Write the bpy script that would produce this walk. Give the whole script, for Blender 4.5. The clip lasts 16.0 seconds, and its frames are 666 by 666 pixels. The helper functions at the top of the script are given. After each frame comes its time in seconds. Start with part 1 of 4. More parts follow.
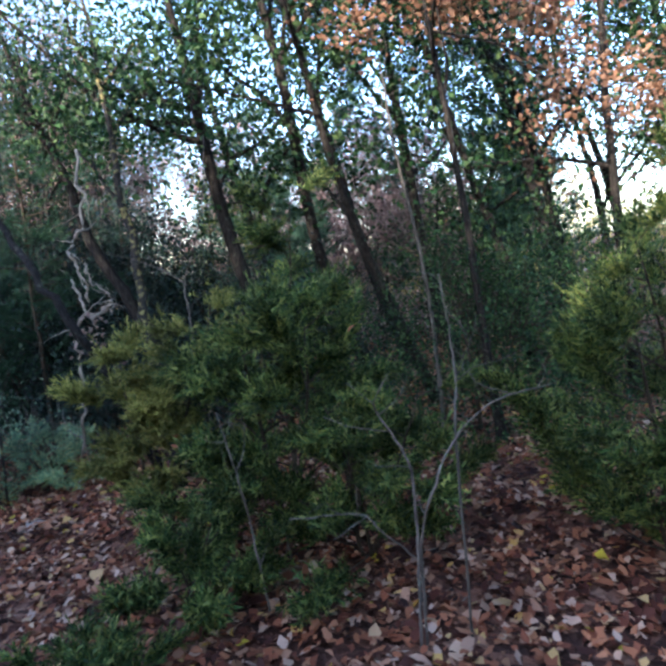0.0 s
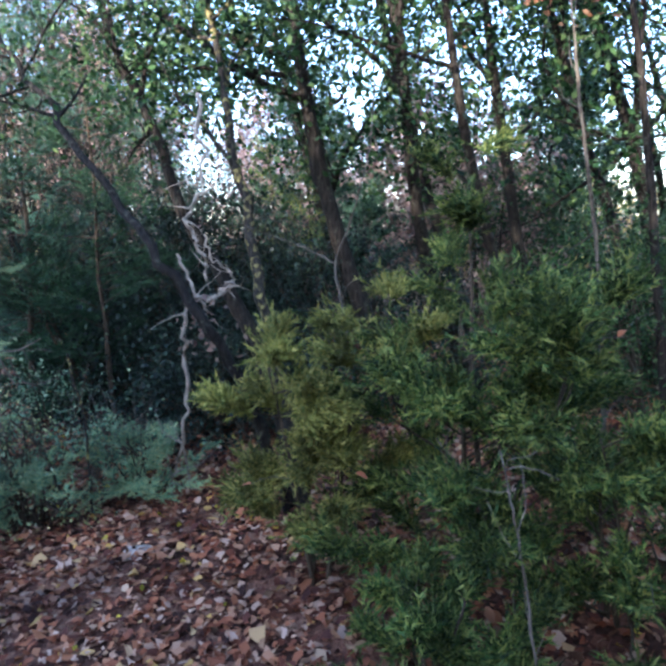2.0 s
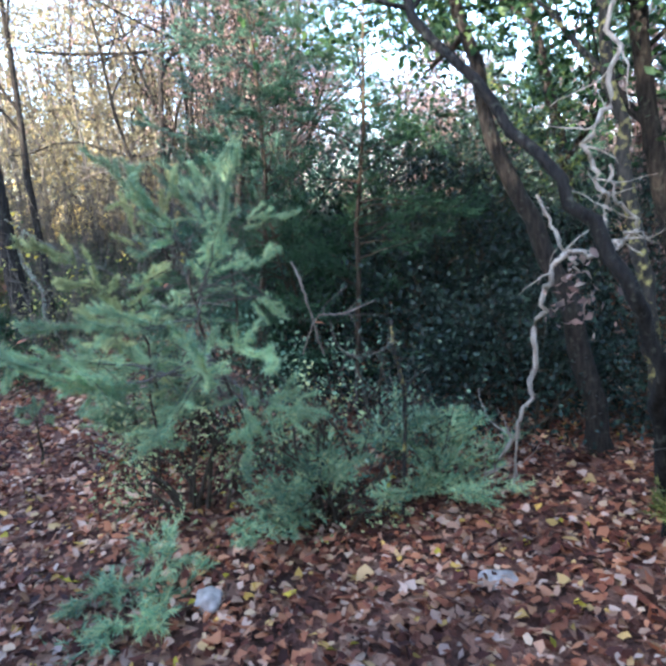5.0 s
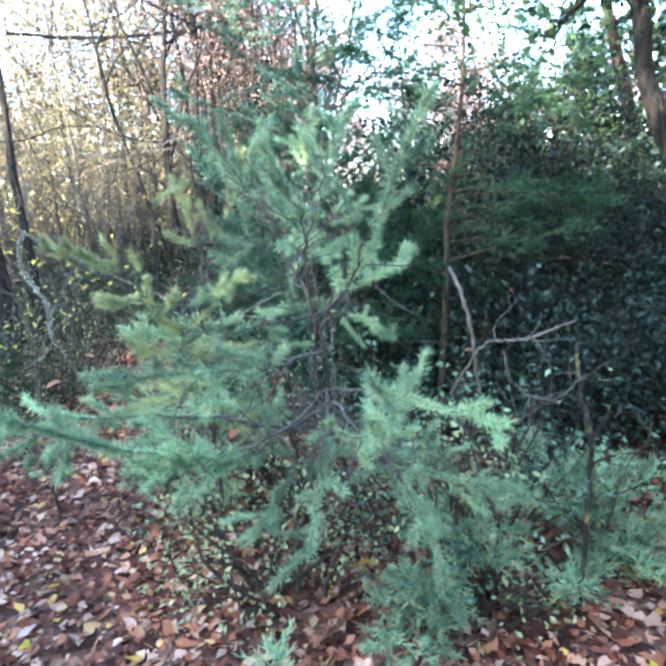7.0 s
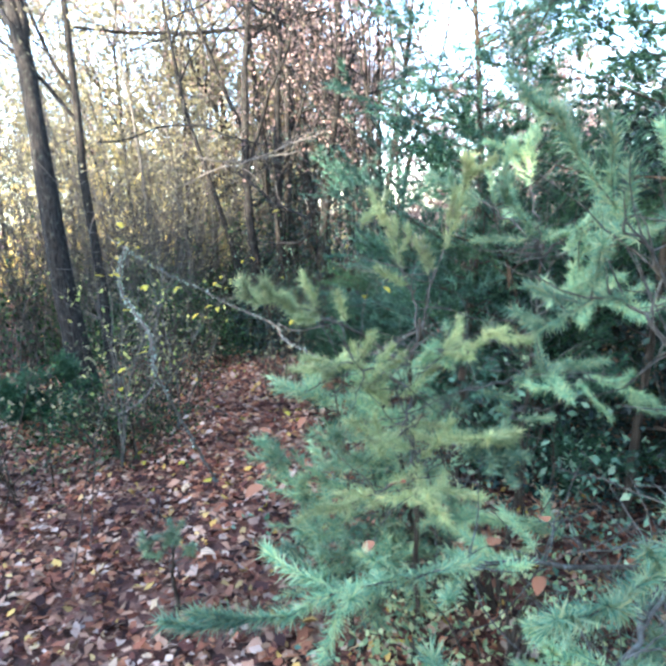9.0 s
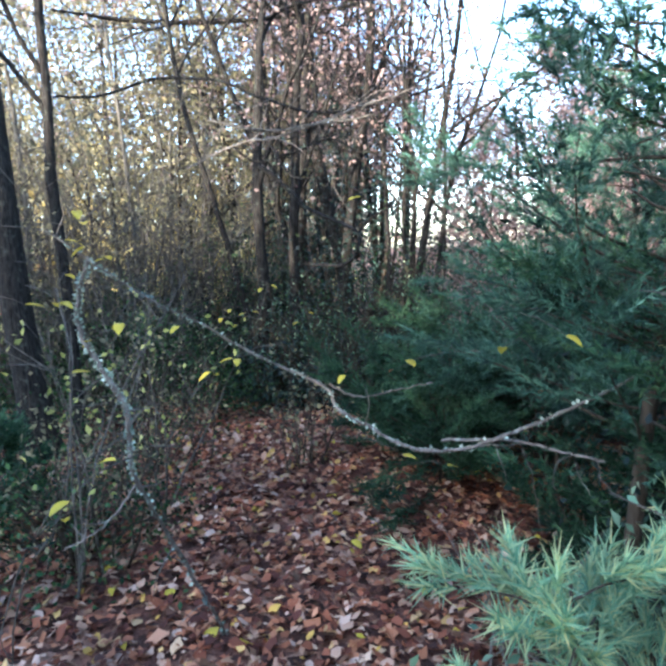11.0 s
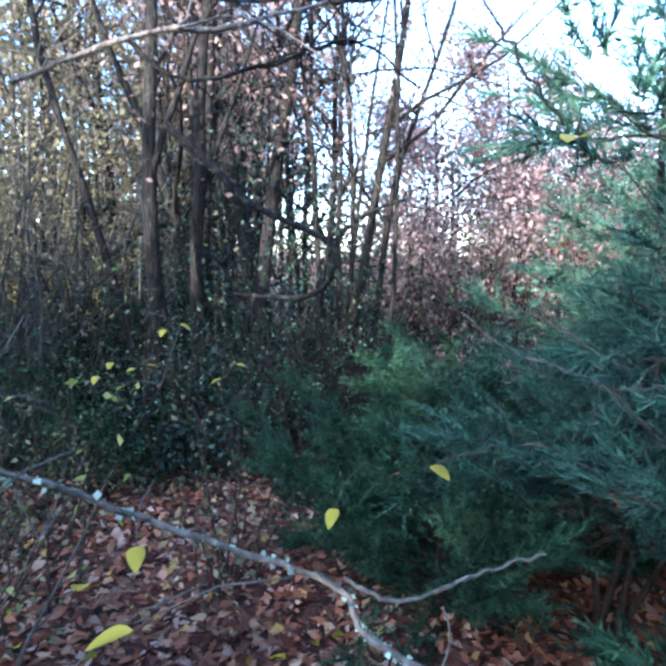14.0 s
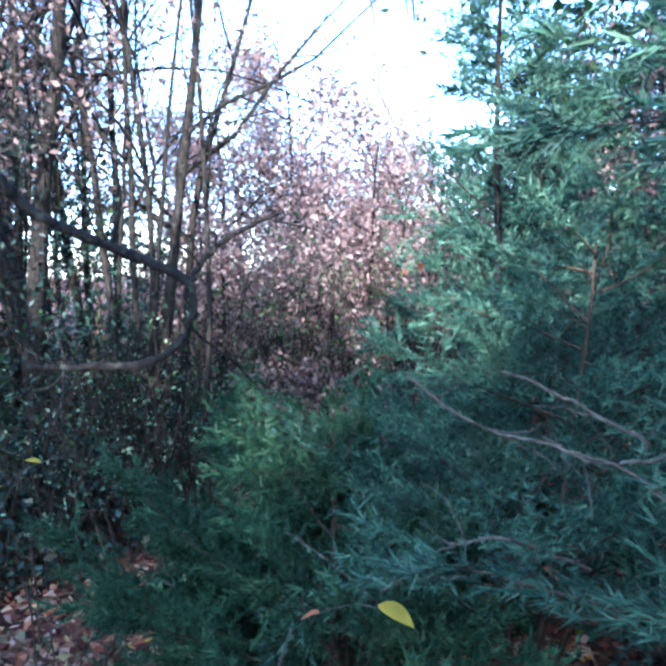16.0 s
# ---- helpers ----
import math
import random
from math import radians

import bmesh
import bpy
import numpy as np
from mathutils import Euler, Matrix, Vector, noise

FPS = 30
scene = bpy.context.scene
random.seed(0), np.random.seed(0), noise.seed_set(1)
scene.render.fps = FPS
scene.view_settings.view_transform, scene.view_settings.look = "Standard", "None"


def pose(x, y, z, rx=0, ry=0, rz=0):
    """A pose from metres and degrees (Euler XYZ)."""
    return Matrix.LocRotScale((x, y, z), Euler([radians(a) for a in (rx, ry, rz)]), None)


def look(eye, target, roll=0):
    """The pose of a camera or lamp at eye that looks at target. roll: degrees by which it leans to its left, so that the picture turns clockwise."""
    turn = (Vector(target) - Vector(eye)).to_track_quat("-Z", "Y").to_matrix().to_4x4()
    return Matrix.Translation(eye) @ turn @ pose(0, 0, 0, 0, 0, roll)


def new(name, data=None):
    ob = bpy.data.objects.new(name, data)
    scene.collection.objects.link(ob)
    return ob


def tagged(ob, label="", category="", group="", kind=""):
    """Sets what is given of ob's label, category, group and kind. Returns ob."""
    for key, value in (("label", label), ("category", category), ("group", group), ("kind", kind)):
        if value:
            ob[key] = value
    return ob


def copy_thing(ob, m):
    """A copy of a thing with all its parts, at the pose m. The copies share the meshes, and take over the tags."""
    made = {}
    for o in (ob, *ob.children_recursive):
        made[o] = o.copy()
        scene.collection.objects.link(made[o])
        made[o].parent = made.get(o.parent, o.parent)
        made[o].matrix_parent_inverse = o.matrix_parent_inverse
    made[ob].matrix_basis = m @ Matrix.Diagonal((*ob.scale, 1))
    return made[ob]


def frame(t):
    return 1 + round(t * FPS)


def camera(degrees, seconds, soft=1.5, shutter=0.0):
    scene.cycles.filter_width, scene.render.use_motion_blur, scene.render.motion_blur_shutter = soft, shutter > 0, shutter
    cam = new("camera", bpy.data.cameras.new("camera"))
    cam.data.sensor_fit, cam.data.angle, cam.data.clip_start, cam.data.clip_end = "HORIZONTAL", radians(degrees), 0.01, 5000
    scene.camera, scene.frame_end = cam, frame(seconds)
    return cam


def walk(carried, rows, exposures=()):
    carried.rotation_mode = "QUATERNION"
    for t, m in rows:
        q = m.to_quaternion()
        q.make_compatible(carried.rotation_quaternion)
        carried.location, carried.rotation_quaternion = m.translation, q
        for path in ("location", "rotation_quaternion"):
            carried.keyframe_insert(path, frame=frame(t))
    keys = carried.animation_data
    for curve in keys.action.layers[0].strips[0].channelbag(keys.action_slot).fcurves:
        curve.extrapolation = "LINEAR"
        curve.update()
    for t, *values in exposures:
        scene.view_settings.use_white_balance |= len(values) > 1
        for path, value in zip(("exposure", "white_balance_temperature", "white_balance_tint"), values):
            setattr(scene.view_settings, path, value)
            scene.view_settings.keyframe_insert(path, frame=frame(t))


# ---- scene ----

# ---------------- camera ----------------
cam = camera(56.9, 16.0, soft=3.4)
PATH = [
    (0.0, pose(0.000, 0.000, 1.500, 83.00, 6.00, 0.00)),
    (0.5, pose(-0.243, 0.144, 1.543, 82.14, 5.18, -2.53)),
    (1.0, pose(-0.487, 0.344, 1.563, 81.52, 4.25, -5.85)),
    (1.5, pose(-0.710, 0.564, 1.540, 81.34, 4.04, -3.60)),
    (2.0, pose(-1.009, 0.727, 1.587, 80.91, 3.98, -0.86)),
    (2.5, pose(-1.320, 0.786, 1.545, 80.34, 3.86, 2.28)),
    (3.0, pose(-1.549, 0.847, 1.586, 80.07, 3.90, 4.39)),
    (3.5, pose(-1.759, 0.940, 1.583, 79.69, 3.81, 6.32)),
    (4.0, pose(-1.971, 1.118, 1.525, 78.57, 3.48, 7.86)),
    (4.5, pose(-2.177, 1.288, 1.559, 78.10, 3.49, 8.87)),
    (7.0, pose(-3.150, 2.200, 1.530, 78.20, 4.00, 6.00)),
    (7.5, pose(-3.312, 2.367, 1.606, 77.82, 3.81, 7.37)),
    (8.0, pose(-3.486, 2.501, 1.584, 77.73, 3.51, 8.73)),
    (8.5, pose(-3.754, 2.666, 1.561, 78.24, 3.23, 9.19)),
    (9.0, pose(-3.955, 2.818, 1.635, 78.86, 3.06, 8.36)),
    (11.5, pose(-4.700, 4.400, 1.500, 82.50, 1.50, 6.50)),
    (12.0, pose(-4.839, 4.583, 1.541, 82.68, 1.30, 4.90)),
    (12.5, pose(-4.891, 4.781, 1.543, 82.95, 1.20, 2.90)),
    (13.0, pose(-4.899, 5.041, 1.510, 83.02, 1.10, 0.90)),
    (13.5, pose(-4.923, 5.270, 1.543, 82.89, 0.79, -1.40)),
    (14.0, pose(-4.961, 5.446, 1.557, 82.76, 0.49, -3.50)),
    (14.5, pose(-4.998, 5.646, 1.529, 83.21, 0.18, -7.00)),
    (15.0, pose(-5.066, 5.889, 1.540, 84.24, 0.06, -12.40)),
    (15.5, pose(-5.095, 6.046, 1.585, 84.76, 1.03, -18.50)),
    (16.0, pose(-5.109, 6.129, 1.612, 83.79, 2.29, -24.51)),
]
walk(cam, PATH, exposures=[(0.0, 3.0, 5250, 17), (2.5, 3.46, 5200, 18), (4.5, 3.68, 5400, 17), (7.0, 4.42, 5350, 12), (8.0, 4.46, 5350, 12), (9.0, 4.3, 5350, 11), (11.5, 3.5, 5150, 12), (16.0, 3.47, 4550, 14)])

# ---------------- sky and sun ----------------
SUN_ELEVATION, SUN_AZIMUTH = 14.0, 212.0   # azimuth: degrees to the right of +y
world = bpy.data.worlds.new("sky")
scene.world = world
world.use_nodes = True
wn = world.node_tree.nodes
sky = wn.new("ShaderNodeTexSky")
sky.sky_type = "NISHITA"
sky.sun_disc = False
sky.sun_elevation = radians(SUN_ELEVATION)
sky.sun_rotation = radians(SUN_AZIMUTH)
sky.dust_density = 1.0
world.node_tree.links.new(sky.outputs["Color"], wn["Background"].inputs["Color"])
wn["Background"].inputs["Strength"].default_value = 0.15
sun = new("sun", bpy.data.lights.new("sun", "SUN"))
sun.data.energy = 2.0
sun.data.angle = radians(0.6)
sun.data.color = (1.0, 0.88, 0.68)
sa, se = radians(SUN_AZIMUTH), radians(SUN_ELEVATION)
sun.matrix_world = look((0, 0, 0), (-math.sin(sa) * math.cos(se), -math.cos(sa) * math.cos(se), -math.sin(se)))


# ---------------- materials ----------------
def nodes_of(name):
    m = bpy.data.materials.new(name)
    m.use_nodes = True
    nt = m.node_tree
    return m, nt, nt.nodes, nt.links, nt.nodes["Principled BSDF"]


def ramp(nt, factor, stops):
    r = nt.nodes.new("ShaderNodeValToRGB")
    while len(r.color_ramp.elements) < len(stops):
        r.color_ramp.elements.new(0.5)
    for e, (p, c) in zip(r.color_ramp.elements, stops):
        e.position, e.color = p, (*c, 1)
    nt.links.new(factor, r.inputs["Fac"])
    return r.outputs["Color"]


def noise_of(nt, scale, detail=3.0, vector="Object"):
    tc = nt.nodes.new("ShaderNodeTexCoord")
    n = nt.nodes.new("ShaderNodeTexNoise")
    n.inputs["Scale"].default_value = scale
    n.inputs["Detail"].default_value = detail
    nt.links.new(tc.outputs[vector], n.inputs["Vector"])
    return n.outputs["Fac"]


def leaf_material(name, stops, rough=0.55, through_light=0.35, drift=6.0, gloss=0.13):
    """Leaves: every leaf takes its own tint; a blotchy larger drift over the plant paints in shaded gaps and lit
    clumps; light shines through.
    """
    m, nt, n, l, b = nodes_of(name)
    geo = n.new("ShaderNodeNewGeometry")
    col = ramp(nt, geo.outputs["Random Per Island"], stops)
    # Random blotches, cool dark to warm bright, imitate shade between clumps.
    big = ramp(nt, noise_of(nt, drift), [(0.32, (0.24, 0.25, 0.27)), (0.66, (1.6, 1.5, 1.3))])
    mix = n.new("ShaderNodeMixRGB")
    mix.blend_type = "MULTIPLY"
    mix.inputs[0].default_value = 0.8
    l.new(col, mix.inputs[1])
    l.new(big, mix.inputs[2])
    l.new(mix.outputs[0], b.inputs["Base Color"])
    b.inputs["Roughness"].default_value = rough
    b.inputs["Specular IOR Level"].default_value = gloss
    tr = n.new("ShaderNodeBsdfTranslucent")
    l.new(mix.outputs[0], tr.inputs["Color"])
    ms = n.new("ShaderNodeMixShader")
    ms.inputs[0].default_value = through_light
    l.new(b.outputs[0], ms.inputs[1])
    l.new(tr.outputs[0], ms.inputs[2])
    l.new(ms.outputs[0], n["Material Output"].inputs["Surface"])
    return m


def bark_material(name, dark, light, patch, patch_amount=0.6):
    """Bark: streaked along the stem, with lichen patches and a rough relief."""
    m, nt, n, l, b = nodes_of(name)
    tc = n.new("ShaderNodeTexCoord")
    mp = n.new("ShaderNodeMapping")
    mp.inputs["Scale"].default_value = (1, 1, 0.22)
    l.new(tc.outputs["Object"], mp.inputs["Vector"])
    fine = n.new("ShaderNodeTexNoise")
    fine.inputs["Scale"].default_value = 55
    fine.inputs["Detail"].default_value = 5
    l.new(mp.outputs[0], fine.inputs["Vector"])
    base = ramp(nt, fine.outputs["Fac"], [(0.3, dark), (0.75, light)])
    spots = ramp(nt, noise_of(nt, 24.0, 5.0), [(patch_amount, (0, 0, 0)), (min(patch_amount + 0.22, 1.0), (1, 1, 1))])
    mix = n.new("ShaderNodeMixRGB")
    l.new(spots, mix.inputs[0])
    l.new(base, mix.inputs[1])
    mix.inputs[2].default_value = (*patch, 1)
    l.new(mix.outputs[0], b.inputs["Base Color"])
    b.inputs["Roughness"].default_value = 0.9
    b.inputs["Specular IOR Level"].default_value = 0.15
    bump = n.new("ShaderNodeBump")
    bump.inputs["Strength"].default_value = 0.9
    bump.inputs["Distance"].default_value = 0.02
    l.new(fine.outputs["Fac"], bump.inputs["Height"])
    l.new(bump.outputs[0], b.inputs["Normal"])
    return m


def soil_material():
    m, nt, n, l, b = nodes_of("soil")
    fine = noise_of(nt, 38, 6)
    col = ramp(nt, fine, [(0.25, (0.022, 0.014, 0.01)), (0.5, (0.085, 0.045, 0.03)), (0.62, (0.13, 0.07, 0.045)), (0.8, (0.2, 0.13, 0.09))])
    big = ramp(nt, noise_of(nt, 0.9), [(0.3, (0.7, 0.65, 0.6)), (0.7, (1.2, 1.15, 1.1))])
    mix = n.new("ShaderNodeMixRGB")
    mix.blend_type = "MULTIPLY"
    mix.inputs[0].default_value = 1.0
    l.new(col, mix.inputs[1])
    l.new(big, mix.inputs[2])
    tc = n.new("ShaderNodeTexCoord")
    cells = n.new("ShaderNodeTexVoronoi")
    cells.inputs["Scale"].default_value = 15
    l.new(tc.outputs["Object"], cells.inputs["Vector"])
    tone = n.new("ShaderNodeSeparateColor")
    l.new(cells.outputs["Color"], tone.inputs["Color"])
    flecks = ramp(nt, tone.outputs["Red"], [(0.0, (0.03, 0.016, 0.012)), (0.4, (0.11, 0.045, 0.03)), (0.75, (0.22, 0.1, 0.06)), (1.0, (0.34, 0.19, 0.12))])
    rot = n.new("ShaderNodeMixRGB")
    rot.inputs[0].default_value = 0.7
    l.new(mix.outputs[0], rot.inputs[1])
    l.new(flecks, rot.inputs[2])
    l.new(rot.outputs[0], b.inputs["Base Color"])
    b.inputs["Roughness"].default_value = 0.95
    b.inputs["Specular IOR Level"].default_value = 0.1
    bump = n.new("ShaderNodeBump")
    bump.inputs["Distance"].default_value = 0.03
    l.new(fine, bump.inputs["Height"])
    l.new(bump.outputs[0], b.inputs["Normal"])
    return m


def stone_material():
    m, nt, n, l, b = nodes_of("pale stone")
    col = ramp(nt, noise_of(nt, 22, 5), [(0.35, (0.2, 0.155, 0.12)), (0.7, (0.44, 0.35, 0.28))])
    l.new(col, b.inputs["Base Color"])
    b.inputs["Roughness"].default_value = 0.85
    return m


SOIL = soil_material()
STONE = stone_material()
BARK_DARK = bark_material("dark bark", (0.006, 0.0045, 0.0035), (0.04, 0.031, 0.022), (0.07, 0.072, 0.048), 0.58)
BARK_LICHEN = bark_material("lichened bark", (0.012, 0.01, 0.008), (0.05, 0.041, 0.03), (0.36, 0.29, 0.09), 0.52)
BARK_MOTTLED = bark_material("mottled grey bark", (0.006, 0.005, 0.004), (0.028, 0.023, 0.018), (0.09, 0.09, 0.06), 0.58)
BARK_BROWN = bark_material("brown twig bark", (0.03, 0.02, 0.012), (0.1, 0.071, 0.043), (0.13, 0.12, 0.082), 0.62)
BARK_GREY = bark_material("grey twig bark", (0.05, 0.041, 0.03), (0.16, 0.132, 0.097), (0.22, 0.225, 0.18), 0.6)
BARK_PALE = bark_material("pale dead wood", (0.085, 0.066, 0.048), (0.24, 0.19, 0.145), (0.28, 0.28, 0.21), 0.58)
BARK_VINE = bark_material("bleached vine wood", (0.16, 0.125, 0.09), (0.42, 0.35, 0.27), (0.4, 0.36, 0.28), 0.6)
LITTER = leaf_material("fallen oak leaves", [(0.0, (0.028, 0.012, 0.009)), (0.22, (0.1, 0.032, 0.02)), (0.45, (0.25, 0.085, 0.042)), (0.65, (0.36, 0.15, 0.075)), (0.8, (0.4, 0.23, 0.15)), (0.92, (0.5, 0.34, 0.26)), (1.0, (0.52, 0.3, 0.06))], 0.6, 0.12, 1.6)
# Darkest needles are set low to deepen the shade inside the bushes.
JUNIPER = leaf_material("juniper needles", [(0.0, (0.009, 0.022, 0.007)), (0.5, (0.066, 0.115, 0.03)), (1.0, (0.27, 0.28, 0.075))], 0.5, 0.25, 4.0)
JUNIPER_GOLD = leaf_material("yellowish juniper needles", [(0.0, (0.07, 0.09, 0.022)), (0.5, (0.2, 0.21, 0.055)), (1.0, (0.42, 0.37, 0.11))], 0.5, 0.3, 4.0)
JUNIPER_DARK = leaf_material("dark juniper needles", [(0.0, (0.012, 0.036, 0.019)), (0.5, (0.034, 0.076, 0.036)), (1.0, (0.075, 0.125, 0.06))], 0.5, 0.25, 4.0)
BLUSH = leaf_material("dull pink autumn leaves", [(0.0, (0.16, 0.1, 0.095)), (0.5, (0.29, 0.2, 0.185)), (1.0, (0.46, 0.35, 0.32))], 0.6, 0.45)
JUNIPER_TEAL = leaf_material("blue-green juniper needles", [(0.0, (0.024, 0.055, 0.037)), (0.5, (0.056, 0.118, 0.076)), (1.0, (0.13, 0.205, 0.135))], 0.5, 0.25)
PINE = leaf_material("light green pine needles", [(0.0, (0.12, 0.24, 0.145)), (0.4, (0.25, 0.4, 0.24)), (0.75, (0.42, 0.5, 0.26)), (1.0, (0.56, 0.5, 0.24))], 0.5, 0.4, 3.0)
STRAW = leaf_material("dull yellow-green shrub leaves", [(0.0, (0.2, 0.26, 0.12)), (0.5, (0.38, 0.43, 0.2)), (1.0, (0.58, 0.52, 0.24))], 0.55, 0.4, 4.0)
# Albedo lowered further so the hollow under the oaks reads as shade.
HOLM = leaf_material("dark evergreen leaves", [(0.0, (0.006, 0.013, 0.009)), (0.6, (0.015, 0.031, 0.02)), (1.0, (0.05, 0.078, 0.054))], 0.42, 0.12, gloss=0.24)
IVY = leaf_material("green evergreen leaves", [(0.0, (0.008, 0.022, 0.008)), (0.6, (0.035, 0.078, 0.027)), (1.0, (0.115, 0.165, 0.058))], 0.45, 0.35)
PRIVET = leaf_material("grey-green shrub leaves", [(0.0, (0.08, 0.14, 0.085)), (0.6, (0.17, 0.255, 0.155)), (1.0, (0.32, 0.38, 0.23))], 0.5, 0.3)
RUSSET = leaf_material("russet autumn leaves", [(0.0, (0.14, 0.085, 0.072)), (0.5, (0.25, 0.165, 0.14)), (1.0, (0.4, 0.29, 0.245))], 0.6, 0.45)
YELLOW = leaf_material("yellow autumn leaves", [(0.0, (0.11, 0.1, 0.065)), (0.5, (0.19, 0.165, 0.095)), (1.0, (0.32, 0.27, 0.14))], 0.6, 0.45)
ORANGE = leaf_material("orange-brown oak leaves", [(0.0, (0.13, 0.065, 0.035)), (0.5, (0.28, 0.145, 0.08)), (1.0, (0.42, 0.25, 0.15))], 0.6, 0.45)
# Brighter than YELLOW: the colour carries sunlight on the far thicket.
YELLOW_SUNLIT = leaf_material("yellow autumn leaves with painted sunlight", [(0.0, (0.3, 0.22, 0.07)), (0.5, (0.5, 0.38, 0.12)), (1.0, (0.68, 0.55, 0.2))], 0.6, 0.5)
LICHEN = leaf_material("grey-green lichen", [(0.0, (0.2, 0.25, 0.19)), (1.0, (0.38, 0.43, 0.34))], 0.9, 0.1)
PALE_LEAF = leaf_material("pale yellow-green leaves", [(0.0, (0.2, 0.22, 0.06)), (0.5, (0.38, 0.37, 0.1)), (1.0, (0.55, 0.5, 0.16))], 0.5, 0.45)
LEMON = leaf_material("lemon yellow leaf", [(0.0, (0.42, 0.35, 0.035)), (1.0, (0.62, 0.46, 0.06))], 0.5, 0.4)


# ---------------- geometry helpers ----------------
class Geo:
    """Gathers tubes, leaves and needles, then becomes one mesh."""

    def __init__(self):
        self.v, self.f, self.n = [], [], 0

    def add(self, verts, faces):
        self.v.append(np.asarray(verts, float))
        self.f.append((np.asarray(faces, int) + self.n))
        self.n += len(verts)

    def tube(self, pts, radii, sides=6):
        pts = np.asarray(pts, float)
        k = len(pts)
        d = np.gradient(pts, axis=0)
        d /= np.linalg.norm(d, axis=1)[:, None] + 1e-9
        ref = np.where(np.abs(d[:, 2:3]) > 0.85, np.array([[1.0, 0, 0]]), np.array([[0, 0, 1.0]]))
        a = np.cross(d, ref)
        a /= np.linalg.norm(a, axis=1)[:, None] + 1e-9
        b = np.cross(d, a)
        ang = np.linspace(0, 2 * np.pi, sides, endpoint=False)
        rr = np.asarray(radii, float)[:, None, None]
        ring = pts[:, None] + rr * (np.cos(ang)[None, :, None] * a[:, None] + np.sin(ang)[None, :, None] * b[:, None])
        i = np.arange(k - 1)[:, None] * sides
        j = np.arange(sides)[None]
        j2 = (j + 1) % sides
        q = np.stack([i + j, i + j2, i + j2 + sides, i + j + sides], -1).reshape(-1, 4)
        tri = np.concatenate([q[:, [0, 1, 2]], q[:, [0, 2, 3]]])
        tip = np.array([[(k - 1) * sides, (k - 1) * sides + m, (k - 1) * sides + m + 1] for m in range(1, sides - 1)])
        self.add(ring.reshape(-1, 3), np.concatenate([tri, tip]))

    def leaves(self, at, along, size, rng, width=0.5, fold=0.2):
        """Folded four-sided leaves."""
        at, along = np.asarray(at, float), np.asarray(along, float)
        k = len(at)
        along = along / (np.linalg.norm(along, axis=1)[:, None] + 1e-9)
        r = rng.normal(size=(k, 3))
        side = np.cross(along, r)
        side /= np.linalg.norm(side, axis=1)[:, None] + 1e-9
        up = np.cross(side, along)
        s = np.broadcast_to(np.asarray(size, float), (k,))[:, None]
        w = s * width * 0.5
        mid = at + along * s * 0.45
        verts = np.stack([at, mid + side * w + up * w * fold * 2, at + along * s, mid - side * w + up * w * fold * 2], 1).reshape(-1, 3)
        o = np.arange(k)[:, None] * 4
        self.add(verts, np.concatenate([o + [0, 2, 1], o + [0, 3, 2]], 1).reshape(-1, 3))

    def needles(self, at, along, length, width, rng):
        k = len(at)
        side = np.cross(along, rng.normal(size=(k, 3)))
        side /= np.linalg.norm(side, axis=1)[:, None] + 1e-9
        along = along / (np.linalg.norm(along, axis=1)[:, None] + 1e-9)
        s = np.broadcast_to(np.asarray(length, float), (k,))[:, None]
        verts = np.stack([at + side * width * 0.5, at - side * width * 0.5, at + along * s], 1).reshape(-1, 3)
        self.add(verts, np.arange(k)[:, None] * 3 + np.array([[0, 1, 2]]))

    def mesh(self, name, smooth=False):
        me = bpy.data.meshes.new(name)
        v = np.concatenate(self.v).astype(np.float32)
        f = np.concatenate(self.f).astype(np.int32)
        me.vertices.add(len(v))
        me.vertices.foreach_set("co", v.ravel())
        me.loops.add(f.size)
        me.loops.foreach_set("vertex_index", f.ravel())
        me.polygons.add(len(f))
        me.polygons.foreach_set("loop_start", np.arange(0, f.size, 3, dtype=np.int32))
        me.polygons.foreach_set("loop_total", np.full(len(f), 3, dtype=np.int32))
        if smooth:
            me.polygons.foreach_set("use_smooth", np.ones(len(f), dtype=bool))
        me.update(calc_edges=True)
        return me


def part(name, geo, material, parent=None, label="", smooth=False):
    """Links gathered geometry as one mesh object, under a thing if given."""
    ob = new(name, geo.mesh(name, smooth))
    ob.data.materials.append(material)
    ob.parent = parent
    return tagged(ob, label)


def thing(name, at, label, category, group="", turn=0.0, size=1.0):
    ob = new(name)
    ob.matrix_basis = pose(*at, 0, 0, turn) @ Matrix.Scale(size, 4)
    return tagged(ob, label, category, group)


def height_at(x, y):
    """The lie of the land."""
    return 0.10 * math.sin(x * 0.55 + 1.0) * math.sin(y * 0.45 + 0.4) - 0.05


def unit(v):
    v = np.asarray(v, float)
    return v / (np.linalg.norm(v) + 1e-9)


def wander(rng, base, way, length, steps, bend, lift=0.0):
    """A crooked line of points from base."""
    pts, d = [np.asarray(base, float)], unit(way)
    for _ in range(steps):
        d = unit(d + rng.normal(size=3) * bend + np.array([0, 0, lift]))
        pts.append(pts[-1] + d * length / steps)
    return np.array(pts)


